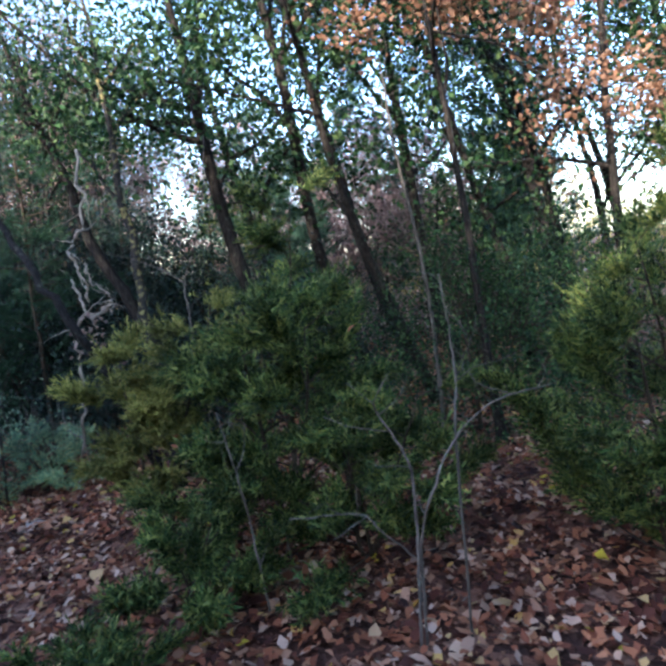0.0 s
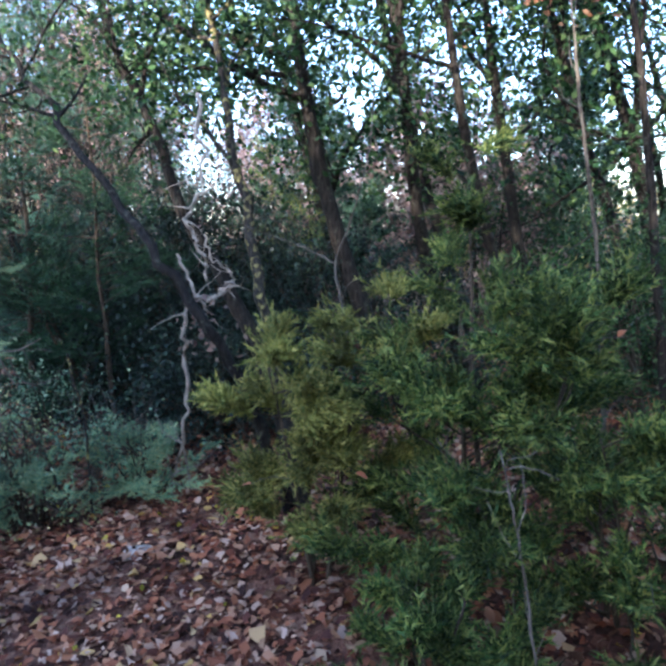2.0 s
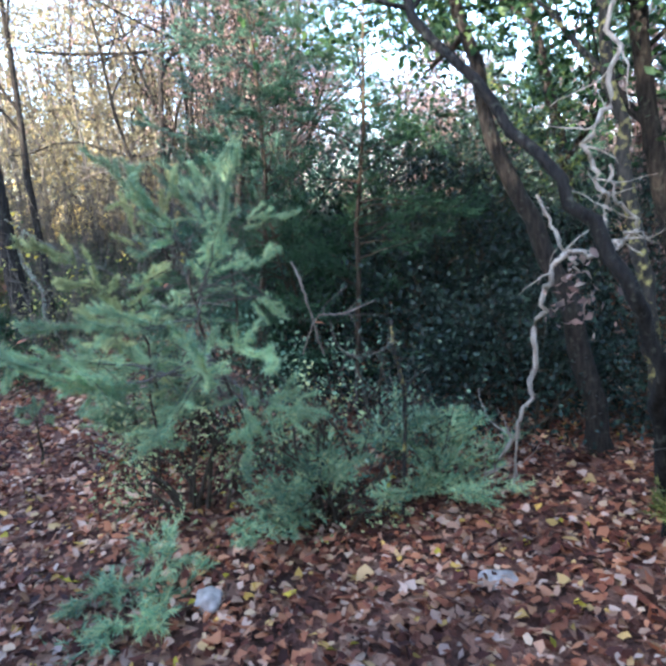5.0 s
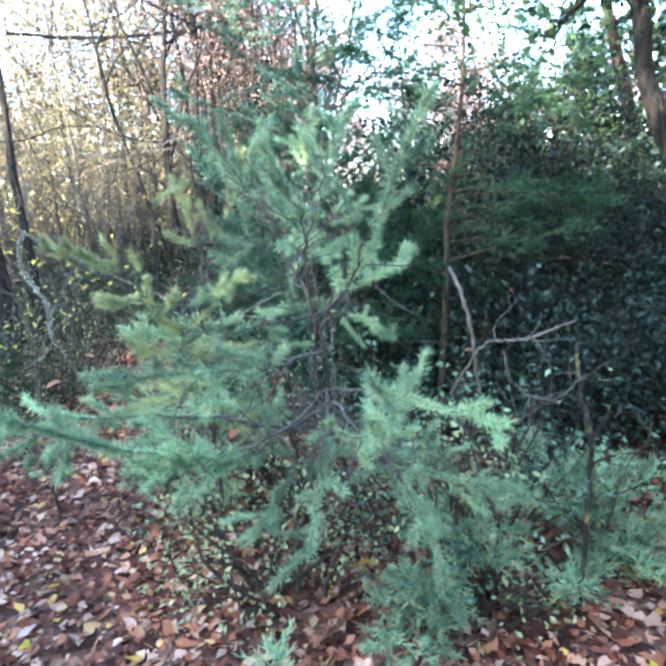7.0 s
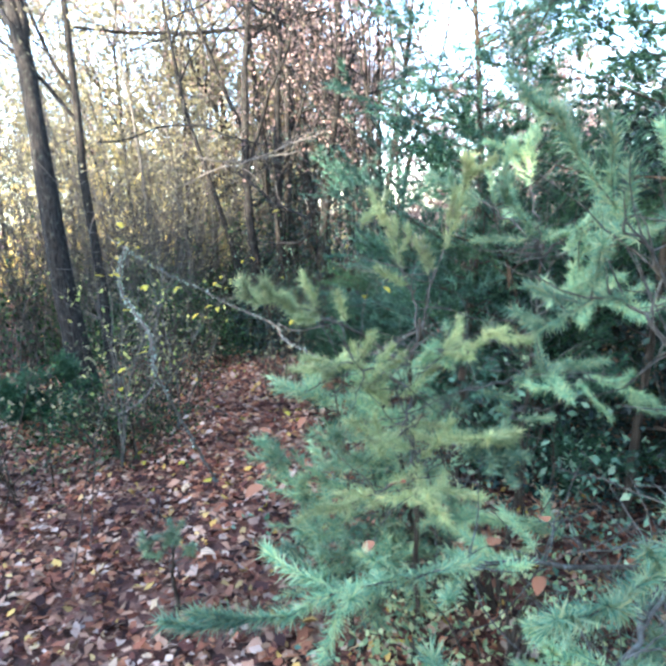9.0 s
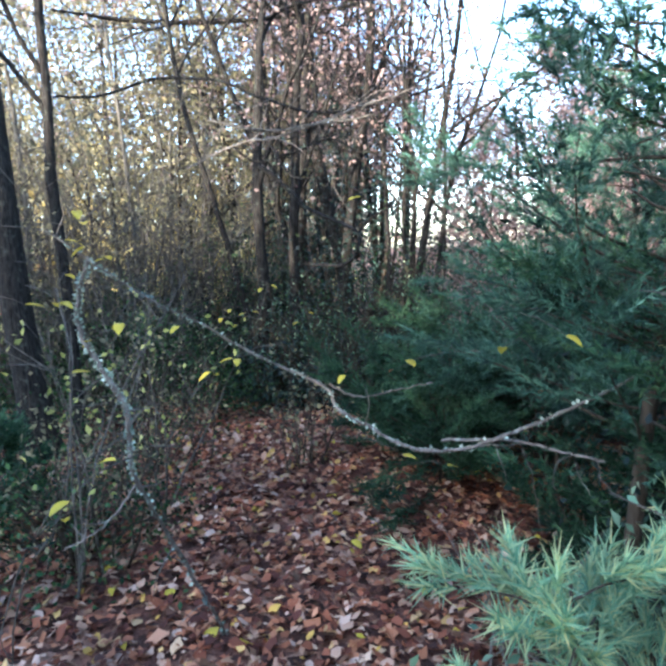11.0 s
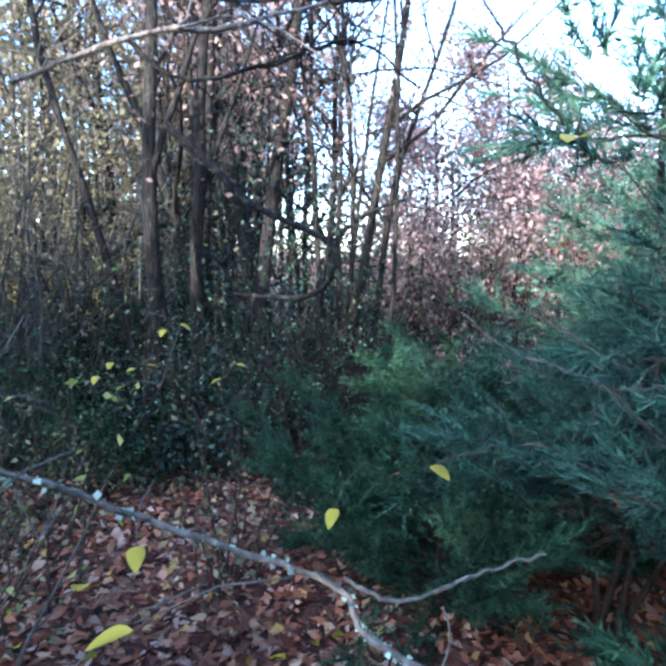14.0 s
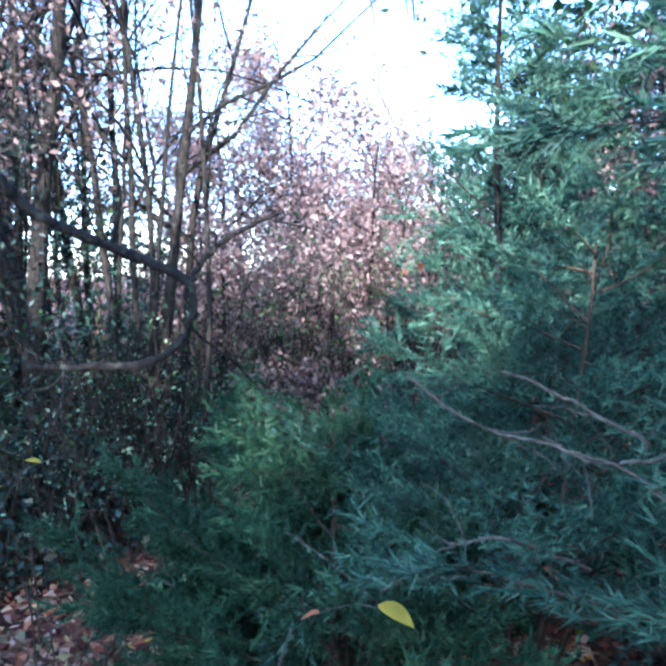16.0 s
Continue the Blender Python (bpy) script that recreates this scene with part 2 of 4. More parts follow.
def spline(points, steps=6):
    """A smooth line through a few points."""
    p = np.asarray(points, float)
    p = np.vstack([2 * p[0] - p[1], p, 2 * p[-1] - p[-2]])
    out = []
    for i in range(1, len(p) - 2):
        for u in np.linspace(0, 1, steps, endpoint=False):
            a, b, c, d = p[i - 1:i + 3]
            out.append(0.5 * (2 * b + (c - a) * u + (2 * a - 5 * b + 4 * c - d) * u * u + (3 * b - a - 3 * c + d) * u ** 3))
    out.append(p[-2])
    return np.array(out)


# ---------------- plants ----------------
def needle_twigs(geo, starts, ways, lengths, rng, per, needle, width, tuft=0.05):
    """Clothes twigs all round with needles."""
    starts, ways, lengths = np.asarray(starts), np.asarray(ways), np.asarray(lengths)
    k = len(starts)
    ways = ways / (np.linalg.norm(ways, axis=1)[:, None] + 1e-9)
    s = rng.uniform(tuft, 1, size=(k, per, 1))
    at = starts[:, None] + ways[:, None] * lengths[:, None, None] * s
    out = ways[:, None] * 0.8 + rng.normal(size=(k, per, 3)) * 0.45
    geo.needles(at.reshape(-1, 3), out.reshape(-1, 3), rng.uniform(0.6, 1.2, k * per) * needle, width, rng)


def conifer(name, at, label, category, seed, high, wide, material, stems=1, branches=46, twigs=20, per=12, needle=0.038, width=0.0095,
            low=0.06, rise=0.5, slim=0.8, group="", lean=(0, 0), bark=None, tuft=0.05, plume=False):
    """Juniper or young pine: leaning stems, rising branches, feathery twigs set with needles."""
    rng = np.random.default_rng(seed)
    ob = thing(name, at, label, category, group)
    frond = np.array([0.55, 0.55, 0.24])   # sprays lie flat
    green = Geo()
    s_at, s_way, s_len = [], [], []
    for s in range(stems):
        wood = Geo()
        turn = rng.uniform(0, 2 * np.pi)
        tilt = 0.0 if stems == 1 else rng.uniform(0.1, 0.45)
        way = np.array([math.cos(turn) * tilt + lean[0], math.sin(turn) * tilt + lean[1], 1.0])
        hs = high * (1 if s == 0 else rng.uniform(0.55, 0.95))
        stem = wander(rng, (rng.normal() * 0.03, rng.normal() * 0.03, -0.06), way, hs, 9, 0.07, 0.04)
        wood.tube(stem, np.linspace(0.007 + 0.006 * high, 0.003, len(stem)), 6)
        n = int(branches * (0.64 if plume else 0.78)) // stems
        for b in range(n):
            h = low + (1 - low) * (b + rng.uniform()) / n
            f = h * (len(stem) - 1)
            i = min(int(f), len(stem) - 2)
            p = stem[i] + (stem[i + 1] - stem[i]) * (f - i)
            a = rng.uniform(0, 2 * np.pi)
            length = wide * (1 - h * 0.9) ** slim * rng.uniform(0.45, 1.15) + 0.06
            line = wander(rng, p, (math.cos(a), math.sin(a), rise * rng.uniform(0.3, 1.4)), length, 6, 0.13, 0.02)
            wood.tube(line, np.linspace(0.003 + 0.005 * length, 0.0012, len(line)), 4)
            k = max(6, int((2.5 if plume else 1.8) * twigs * length / wide + 5))
            for u in 1 - (0.55 if plume else 0.85) * rng.uniform(0, 1, k) ** (1.3 if plume else 1.7):
                g = u * (len(line) - 1)
                j = min(int(g), len(line) - 2)
                q = line[j] + (line[j + 1] - line[j]) * (g - j)
                d = unit(line[j + 1] - line[j]) * 0.9 + rng.normal(size=3) * frond + np.array([0, 0, 0.1])
                s_at.append(q)
                s_way.append(d)
                s_len.append(rng.uniform(0.07, 0.17) * (0.7 + 0.4 * high / 1.6))
        part("stem", wood, bark or BARK_BROWN, ob)
    needle_twigs(green, s_at, s_way, s_len, rng, per, needle, width, tuft)
    part("crown", green, material, ob)
    return ob


def plume(green, line, rng, bare, needle, per_metre, width):
    """A fox-tail of needles round a line, but for its bare inner share."""
    seg = np.linalg.norm(np.diff(line, axis=0), axis=1)
    run = np.concatenate([[0], np.cumsum(seg)])
    k = max(8, int(run[-1] * (1 - bare) * per_metre))
    at = rng.uniform(bare, 1.0, k) ** 0.85 * run[-1]
    j = np.clip(np.searchsorted(run, at) - 1, 0, len(seg) - 1)
    u = ((at - run[j]) / (seg[j] + 1e-9))[:, None]
    p = line[j] * (1 - u) + line[j + 1] * u
    d = (line[j + 1] - line[j]) / (seg[j][:, None] + 1e-9)
    out = d * 0.75 + rng.normal(size=(k, 3)) * 0.5
    green.needles(p, out, rng.uniform(0.6, 1.15, k) * needle, width, rng)


def plumed_pine(name, at, label, category, seed, stem, limbs, material, side=0.2, every=0.055, needle=0.034, per_metre=2700, width=0.0027, bare=0.3, twiggy=10, group=""):
    """Straggling young pine: a bare crooked stem, long limbs to given ends, and fox-tail sprays along their outer parts."""
    rng = np.random.default_rng(seed)
    ob = thing(name, at, label, category, group)
    base = np.asarray(at, float)
    trunk = spline(np.asarray(stem, float) - base, 5)
    trunk[1:-1] += rng.normal(size=(len(trunk) - 2, 3)) * 0.008
    wood = Geo()
    wood.tube(trunk, np.linspace(0.011, 0.005, len(trunk)), 7)
    t = part("stem", wood, BARK_BROWN, ob, smooth=True)
    green = Geo()
    for f, tip, sag in limbs:
        g = f * (len(trunk) - 1)
        j = min(int(g), len(trunk) - 2)
        a = trunk[j] + (trunk[j + 1] - trunk[j]) * (g - j)
        b = np.asarray(tip, float) - base
        mid = (a + b) / 2 + np.array([0, 0, sag]) + rng.normal(size=3) * 0.03
        line = spline([a, mid, b], 8)
        line[1:-1] += rng.normal(size=(len(line) - 2, 3)) * 0.006
        length = np.linalg.norm(np.diff(line, axis=0), axis=1).sum()
        limb = Geo()
        limb.tube(line, np.linspace(0.003 + 0.004 * length, 0.0013, len(line)), 5)
        plume(green, line, rng, max(bare, 0.45), needle, per_metre, width)
        for u in rng.uniform(bare, 1.0, int(length * (1 - bare) / every)):
            g = u * (len(line) - 1)
            k = min(int(g), len(line) - 2)
            q = line[k] + (line[k + 1] - line[k]) * (g - k)
            d = unit(line[k + 1] - line[k]) * 0.8 + rng.normal(size=3) * [0.6, 0.6, 0.35] + np.array([0, 0, 0.12])
            twig = wander(rng, q, d, side * rng.uniform(0.35, 1.1) * (1.15 - 0.5 * u), 5, 0.14, 0.03)
            limb.tube(twig, np.linspace(0.0028, 0.001, len(twig)), 3)
            plume(green, twig, rng, 0.12, needle, per_metre, width)
        for _ in range(twiggy):
            k = int(rng.integers(0, max(2, int(len(line) * 0.6))))
            twig = wander(rng, line[k], rng.normal(size=3) + [0, 0, 0.1], rng.uniform(0.1, 0.3), 5, 0.2)
            limb.tube(twig, np.linspace(0.0028, 0.001, len(twig)), 3)
        part("limb", limb, BARK_GREY, t)
    part("crown", green, material, ob)
    return ob


def leafy_bush(name, at, label, category, seed, radii, material, clusters=160, per=55, leaf=0.035, spread=0.16, lift=0.0, stems=8, group="", bark=None):
    """Broad-leaved bush: crooked stems to leaf clumps that fill an uneven dome."""
    rng = np.random.default_rng(seed)
    ob = thing(name, at, label, category, group)
    rx, ry, rz = radii
    wood, green = Geo(), Geo()
    c = rng.normal(size=(clusters, 3))
    c /= np.linalg.norm(c, axis=1)[:, None]
    c[:, 2] = np.abs(c[:, 2]) * 1.0 - 0.12
    c *= rng.uniform(0.55, 1.05, (clusters, 1)) ** 0.6
    centres = c * [rx, ry, rz] + [0, 0, lift]
    centres[:, 2] = np.maximum(centres[:, 2], 0.05)
    for i in range(stems):
        to = centres[rng.integers(clusters)]
        base = np.array([rng.normal() * 0.12 * rx, rng.normal() * 0.12 * ry, -0.08])
        mid = (base + to) / 2 + rng.normal(size=3) * 0.12 * rx + np.array([0, 0, 0.15 * rz])
        line = spline([base, mid, to], 5)
        wood.tube(line, np.linspace(0.008 + 0.008 * rz, 0.003, len(line)), 5)
    for i in range(0, clusters, 2):
        line = wander(rng, centres[i] * [0.55, 0.55, 0.7], centres[i] + 0.01, np.linalg.norm(centres[i]) * 0.5, 4, 0.15)
        wood.tube(line, np.linspace(0.006, 0.0015, len(line)), 3)
    p = centres[:, None] + rng.normal(size=(clusters, per, 3)) * spread * rng.uniform(0.6, 1.3, (clusters, 1, 1))
    p = p.reshape(-1, 3)
    p = p[p[:, 2] > 0.02]
    d = rng.normal(size=p.shape) + unit(p) * 0.3
    green.leaves(p, d, rng.uniform(0.6, 1.25, len(p)) * leaf, rng, 0.55)
    part("stem", wood, bark or BARK_BROWN, ob)
    part("crown", green, material, ob)
    return ob


def branch_out(rng, wood, line, radius, depth, tips, spread=0.9, rise=0.2, sides=5, first=0.35, count=5, keep=None, reach=1.0):
    """Limbs from a line, and twigs from those; gathers the twig ends. keep: each limb becomes a mesh of its own there."""
    total = np.linalg.norm(np.diff(line, axis=0), axis=1).sum()
    for _ in range(count):
        w = Geo() if keep is not None else wood
        u = rng.uniform(first, 1.0)
        g = u * (len(line) - 1)
        j = min(int(g), len(line) - 2)
        q = line[j] + (line[j + 1] - line[j]) * (g - j)
        d = unit(line[j + 1] - line[j]) * 0.6 + unit(rng.normal(size=3)) * spread + np.array([0, 0, rise])
        length = total * reach * rng.uniform(0.25, 0.5) * (1.15 - 0.5 * u)
        r = radius * (1 - 0.7 * u) * 0.55
        sub = wander(rng, q, d, length, 6, 0.16, 0.03)
        w.tube(sub, np.linspace(r, r * 0.25, len(sub)), sides if depth > 1 else 3)
        if depth > 1:
            branch_out(rng, w, sub, r, depth - 1, tips, spread, rise, 4, 0.2, count)
        else:
            tips.extend([(sub[3], sub[3] - sub[2]), (sub[5], sub[5] - sub[4]), (sub[-1], sub[-1] - sub[-2])])
        if keep is not None:
            keep.append(w)


def clothe(ob, rng, tips, leaves, leaf, per, spread):
    """A loose crown of leaves about the twig ends."""
    crown = Geo()
    p = np.array([t[0] for t in tips])
    d = np.array([t[1] for t in tips])
    p = (p[:, None] + rng.normal(size=(len(p), per, 3)) * spread * rng.uniform(0.5, 1.3, (len(p), 1, 1))).reshape(-1, 3)
    d = np.repeat(d, per, 0) + rng.normal(size=p.shape) * 0.08
    crown.leaves(p, d, rng.uniform(0.6, 1.2, len(p)) * leaf, rng, 0.6)
    part("crown", crown, leaves, ob)


def tree(name, at, label, seed, high, radius, bark, leaves=None, leaf=0.05, per=8, spread=0.16, lean=(0.0, 0.0), bend=0.05, count=6, depth=2, first=0.35,
         category="tree", group="", stems=1, fan=0.12, sides=8, line=None, span=2.2, reach=1.0):
    """Slender woodland tree: crooked tapered trunk or several (or one along a given line), limbs, twigs and a loose crown."""
    rng = np.random.default_rng(seed)
    ob = thing(name, at, label, category, group)
    tips = []
    for s in range(stems):
        w, limbs = Geo(), []
        off = np.zeros(2) if stems == 1 else rng.normal(size=2)
        hs = high * (1.0 if s == 0 else rng.uniform(0.6, 1.0))
        rs = radius * (1.0 if s == 0 else rng.uniform(0.45, 0.9))
        if line is None:
            trunk = wander(rng, (off[0] * radius * span, off[1] * radius * span, -0.15), (lean[0] + off[0] * fan, lean[1] + off[1] * fan, 1), hs, 12, bend, 0.03)
        else:
            trunk = spline(np.asarray(line, float) - np.asarray(at), 5)
            trunk[1:-1] += rng.normal(size=(len(trunk) - 2, 3)) * 0.012
        radii = rs * (1 - 0.78 * np.linspace(0, 1, len(trunk)) ** 0.9) * rng.uniform(0.93, 1.08, len(trunk))
        radii[0] *= 1.35
        w.tube(trunk, radii, sides)
        branch_out(rng, None, trunk, rs, depth, tips, count=count, first=first, keep=limbs, reach=reach)
        t = part("trunk", w, bark, ob, smooth=True)
        for g in limbs:
            part("limb", g, bark, t)
    if leaves:
        clothe(ob, rng, tips, leaves, leaf, per, spread)
    return ob


def hanging_leaf(at, size, seed, material, label, name="yellow_leaf", group="yellow leaves", steep=0.5):
    """One broad leaf with a midrib fold and a stalk, held on a twig or lying."""
    rng = np.random.default_rng(seed)
    ob = thing(name, at, label, "leaf", group, rng.uniform(0, 360))
    blade = Geo()
    n = 9
    u = np.linspace(0, 1, n)
    w = 0.29 * np.sin(np.pi * u ** 0.85) ** 0.8
    drop = -steep * rng.uniform(0.2, 1.2) * u ** 1.5
    mid = np.stack([u, 0 * u, drop], 1) * size
    lft = mid + np.stack([0 * u, w, 0.35 * w], 1) * size
    rgt = mid + np.stack([0 * u, -w, 0.3 * w], 1) * size
    v = np.concatenate([mid, lft, rgt])
    f = []
    for i in range(n - 1):
        f += [(i, i + 1, n + i + 1), (i, n + i + 1, n + i), (i, 2 * n + i + 1, i + 1), (i, 2 * n + i, 2 * n + i + 1)]
    blade.add(v, f)
    part("blade", blade, material, ob, smooth=True)
    stalk = Geo()
    stalk.tube([(-3.4 * size, 0.5 * size, 0.9 * size), (-1.8 * size, 0.1 * size, 0.75 * size), (-0.5 * size, 0, 0.3 * size), (0, 0, 0)], [0.0016, 0.0014, 0.001, 0.0008], 4)
    part("stalk", stalk, BARK_GREY, ob)
    return ob


def twig_bush(name, at, label, seed, high, wide, bark, twigs=70, group="", leaves=None, leaf=0.04, per=3):
    """Leafless bush: many crooked stems that fork into fine twigs, with a few leaves left."""
    rng = np.random.default_rng(seed)
    ob = thing(name, at, label, "bush", group)
    wood, green, ends, ways = Geo(), Geo(), [], []
    for _ in range(twigs):
        a = rng.uniform(0, 2 * np.pi)
        out = rng.uniform(0.05, 1.0) * wide / high
        line = wander(rng, (rng.normal() * wide * 0.25, rng.normal() * wide * 0.25, -0.05), (math.cos(a) * out, math.sin(a) * out, 1), high * rng.uniform(0.5, 1.05), 7, 0.13, 0.02)
        wood.tube(line, np.linspace(0.009, 0.002, len(line)), 3)
        for _ in range(3):
            j = int(rng.integers(2, 7))
            sub = wander(rng, line[j], unit(line[j] - line[j - 1]) * 0.7 + rng.normal(size=3) * 0.6, high * rng.uniform(0.12, 0.32), 4, 0.2)
            wood.tube(sub, np.linspace(0.004, 0.0012, len(sub)), 3)
            ends += [sub[-1], sub[2]]
            ways += [sub[-1] - sub[-2], sub[2] - sub[1]]
    part("stem", wood, bark, ob)
    if leaves:
        p = (np.array(ends)[:, None] + rng.normal(size=(len(ends), per, 3)) * 0.07).reshape(-1, 3)
        green.leaves(p, np.repeat(ways, per, 0) + rng.normal(size=p.shape) * 0.1, rng.uniform(0.6, 1.2, len(p)) * leaf, rng, 0.6)
        part("crown", green, leaves, ob)
    return ob


def stick(name, points, radii, material, label, category="branch", seed=1, twigs=0, twig_len=0.25, steps=7, group="", lichen=0, rough=0.002):
    """A crooked bare branch through given points with side twigs."""
    rng = np.random.default_rng(seed)
    base = np.asarray(points[0], float)
    ob = thing(name, tuple(base), label, category, group)
    line = spline(np.asarray(points, float) - base, steps)
    line[1:-1] += rng.normal(size=(len(line) - 2, 3)) * rough
    rr = np.interp(np.linspace(0, 1, len(line)), np.linspace(0, 1, len(radii)), radii) * 0.72 * rng.uniform(0.85, 1.2, len(line))
    g = Geo()
    g.tube(line, rr, 8)
    stem = part("stem", g, material, ob, smooth=True)
    if lichen:
        crust = Geo()
        j = rng.integers(1, len(line) - 1, lichen)
        u = rng.uniform(size=(lichen, 1))
        out = rng.normal(size=(lichen, 3))
        out /= np.linalg.norm(out, axis=1)[:, None]
        p = line[j] * (1 - u) + line[j - 1] * u + out * rr[j][:, None] * 0.8
        crust.leaves(p, out + rng.normal(size=out.shape) * 0.5, rng.uniform(0.006, 0.019, lichen), rng, 0.9)
        tagged(part("lichen", crust, LICHEN, stem, "crusty grey-green lichen"), kind="stuff")
    if twigs:
        for _ in range(twigs):
            tw = Geo()
            j = rng.integers(2, len(line) - 1)
            sub = wander(rng, line[j], unit(line[j] - line[j - 1]) * 0.6 + rng.normal(size=3) * 0.7, twig_len * rng.uniform(0.4, 1.2), 6, 0.22)
            tw.tube(sub, np.linspace(max(rr[j] * 0.45, 0.002), 0.0012, len(sub)), 4)
            part("twig", tw, material, stem)
    return ob


def stone(at, size, seed, label):
    rng = np.random.default_rng(seed)
    bm = bmesh.new()
    bmesh.ops.create_icosphere(bm, subdivisions=3, radius=1.0)
    for v in bm.verts:
        k = 1 + 0.35 * noise.noise(v.co * 1.3 + Vector((seed, 0, 0))) + 0.1 * noise.noise(v.co * 4)
        v.co = Vector((v.co.x * size[0], v.co.y * size[1], v.co.z * size[2])) * k
    me = bpy.data.meshes.new("stone")
    bm.to_mesh(me)
    bm.free()
    for p in me.polygons:
        p.use_smooth = True
    ob = new("stone", me)
    me.materials.append(STONE)
    ob.matrix_basis = pose(*at, 0, 0, rng.uniform(0, 360))
    return tagged(ob, label, "stone")


# ---------------- ground ----------------
def ground_sheet():
    """One sheet: fine near the walk, coarse out to the horizon."""
    xs = np.concatenate([[-400, -150, -60, -30, -18], np.linspace(-13, 9, 89), [14, 30, 60, 150, 400]])
    ys = np.concatenate([[-400, -150, -60, -20, -8], np.linspace(-4, 20, 97), [26, 40, 80, 150, 400]])
    near = lambda x, y: height_at(x, y) + 0.03 * noise.noise(Vector((x * 1.7, y * 1.7, 0))) + 0.012 * noise.noise(Vector((x * 6, y * 6, 3)))
    v = [(x, y, near(x, y) if -14 < x < 10 and -5 < y < 21 else height_at(x, y)) for y in ys for x in xs]
    w = len(xs)
    f = [(j * w + i, j * w + i + 1, (j + 1) * w + i + 1, (j + 1) * w + i) for j in range(len(ys) - 1) for i in range(w - 1)]
    me = bpy.data.meshes.new("ground")
    me.from_pydata(v, [], f)
    for p in me.polygons:
        p.use_smooth = True
    me.materials.append(SOIL)
    return tagged(new("ground", me), "brown woodland soil under fallen leaves", "ground", kind="structure")


def leaf_litter(name, seed, count, area, size, material, label, curl=0.5, z=0.012):
    """Fallen leaves, each curled and lobed a little, lying on the ground."""
    rng = np.random.default_rng(seed)
    x0, x1, y0, y1 = area
    x, y = rng.uniform(x0, x1, count) + rng.normal(size=count) * 0.8, rng.uniform(y0, y1, count) + rng.normal(size=count) * 0.8
    h = np.array([height_at(a, b) + 0.03 * noise.noise(Vector((a * 1.7, b * 1.7, 0))) + 0.012 * noise.noise(Vector((a * 6, b * 6, 3))) for a, b in zip(x, y)])
    a = rng.uniform(0, 2 * np.pi, count)
    s = rng.uniform(0.4, 1.3, count) * size
    n = np.stack([rng.normal(size=count) * curl * 0.75, rng.normal(size=count) * curl * 0.75, np.ones(count)], 1)
    n /= np.linalg.norm(n, axis=1)[:, None]
    al = np.stack([np.cos(a), np.sin(a), np.zeros(count)], 1)
    al -= n * (al * n).sum(1)[:, None]
    al /= np.linalg.norm(al, axis=1)[:, None]
    sd = np.cross(n, al)
    c = np.stack([x, y, h + z + rng.uniform(0, 0.03, count)], 1)
    outline = np.array([(-0.5, 0.0, 0.0), (-0.12, 0.27, 0.13), (0.24, 0.23, 0.1), (0.5, 0.0, 0.05), (0.2, -0.27, 0.14), (-0.16, -0.22, 0.1)])
    cu = rng.uniform(-0.6, 1.5, count)
    outline = outline[None] + rng.normal(size=(count, 6, 3)) * [0.09, 0.11, 0.07]
    v = c[:, None] + s[:, None, None] * (outline[:, :, 0:1] * al[:, None] + outline[:, :, 1:2] * sd[:, None] + outline[:, :, 2:3] * cu[:, None, None] * n[:, None])
    o = np.arange(count)[:, None] * 6
    t = np.concatenate([o + k for k in ([0, 3, 1], [1, 3, 2], [0, 5, 3], [5, 4, 3])], 1).reshape(-1, 3)
    g = Geo()
    g.add(v.reshape(-1, 3), t)
    return tagged(part(name, g, material), label, "leaves", kind="stuff")


ground_sheet()
leaf_litter("fallen_leaves", 1, 105000, (-8.4, 2.8, 1.2, 10.2), 0.055, LITTER, "brown and russet oak leaves covering the woodland floor")
leaf_litter("fallen_leaves", 2, 22000, (-17, 11, -7, 22), 0.08, LITTER, "brown oak leaves scattered over the woodland floor")
leaf_litter("fallen_yellow_leaves", 3, 800, (-8, 2, 1, 10), 0.055, LEMON, "yellow leaves strewn among the brown leaf litter")
leaf_litter("fallen_orange_leaves", 4, 6000, (-8, 2, 1, 10), 0.055, ORANGE, "orange-brown leaves lying on the darker litter")


def on(x, y, dz=0.0):
    return (x, y, height_at(x, y) + dz)


# ---------------- first clearing: bushes ----------------
conifer("juniper_bush", on(-1.15, 3.4), "yellowish green juniper bush among the leaf litter", "bush", 11, 1.45, 0.44, JUNIPER_GOLD, 3, 46, 60, 20, slim=0.5, low=0.25, plume=True)
conifer("juniper_bush", on(-0.4, 3.35), "tall dense green juniper bush with browning tips", "bush", 12, 2.05, 0.9, JUNIPER, 3, 66, 68, 20, slim=0.55, plume=True)
conifer("juniper_bush", on(0.0, 2.85), "low green juniper bush with bare grey twigs", "bush", 13, 0.95, 0.65, JUNIPER, 4, 44, 52, 20, slim=0.6, plume=True)
conifer("juniper_bush", on(-0.75, 2.6), "low spreading green juniper on brown leaves", "bush", 14, 0.5, 0.5, JUNIPER, 4, 36, 40, 18, plume=True)
conifer("juniper_bush", on(1.55, 2.9), "broad soft green juniper bush at the path edge", "bush", 15, 1.95, 1.0, JUNIPER, 3, 64, 64, 20, plume=True)
leafy_bush("evergreen_bush", on(1.2, 4.9), "dark green evergreen bush under leaning trees", "bush", 16, (1.1, 0.8, 1.85), IVY, 220, 70)
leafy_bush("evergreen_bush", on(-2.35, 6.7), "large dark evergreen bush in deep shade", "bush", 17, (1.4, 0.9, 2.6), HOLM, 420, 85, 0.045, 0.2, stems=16)
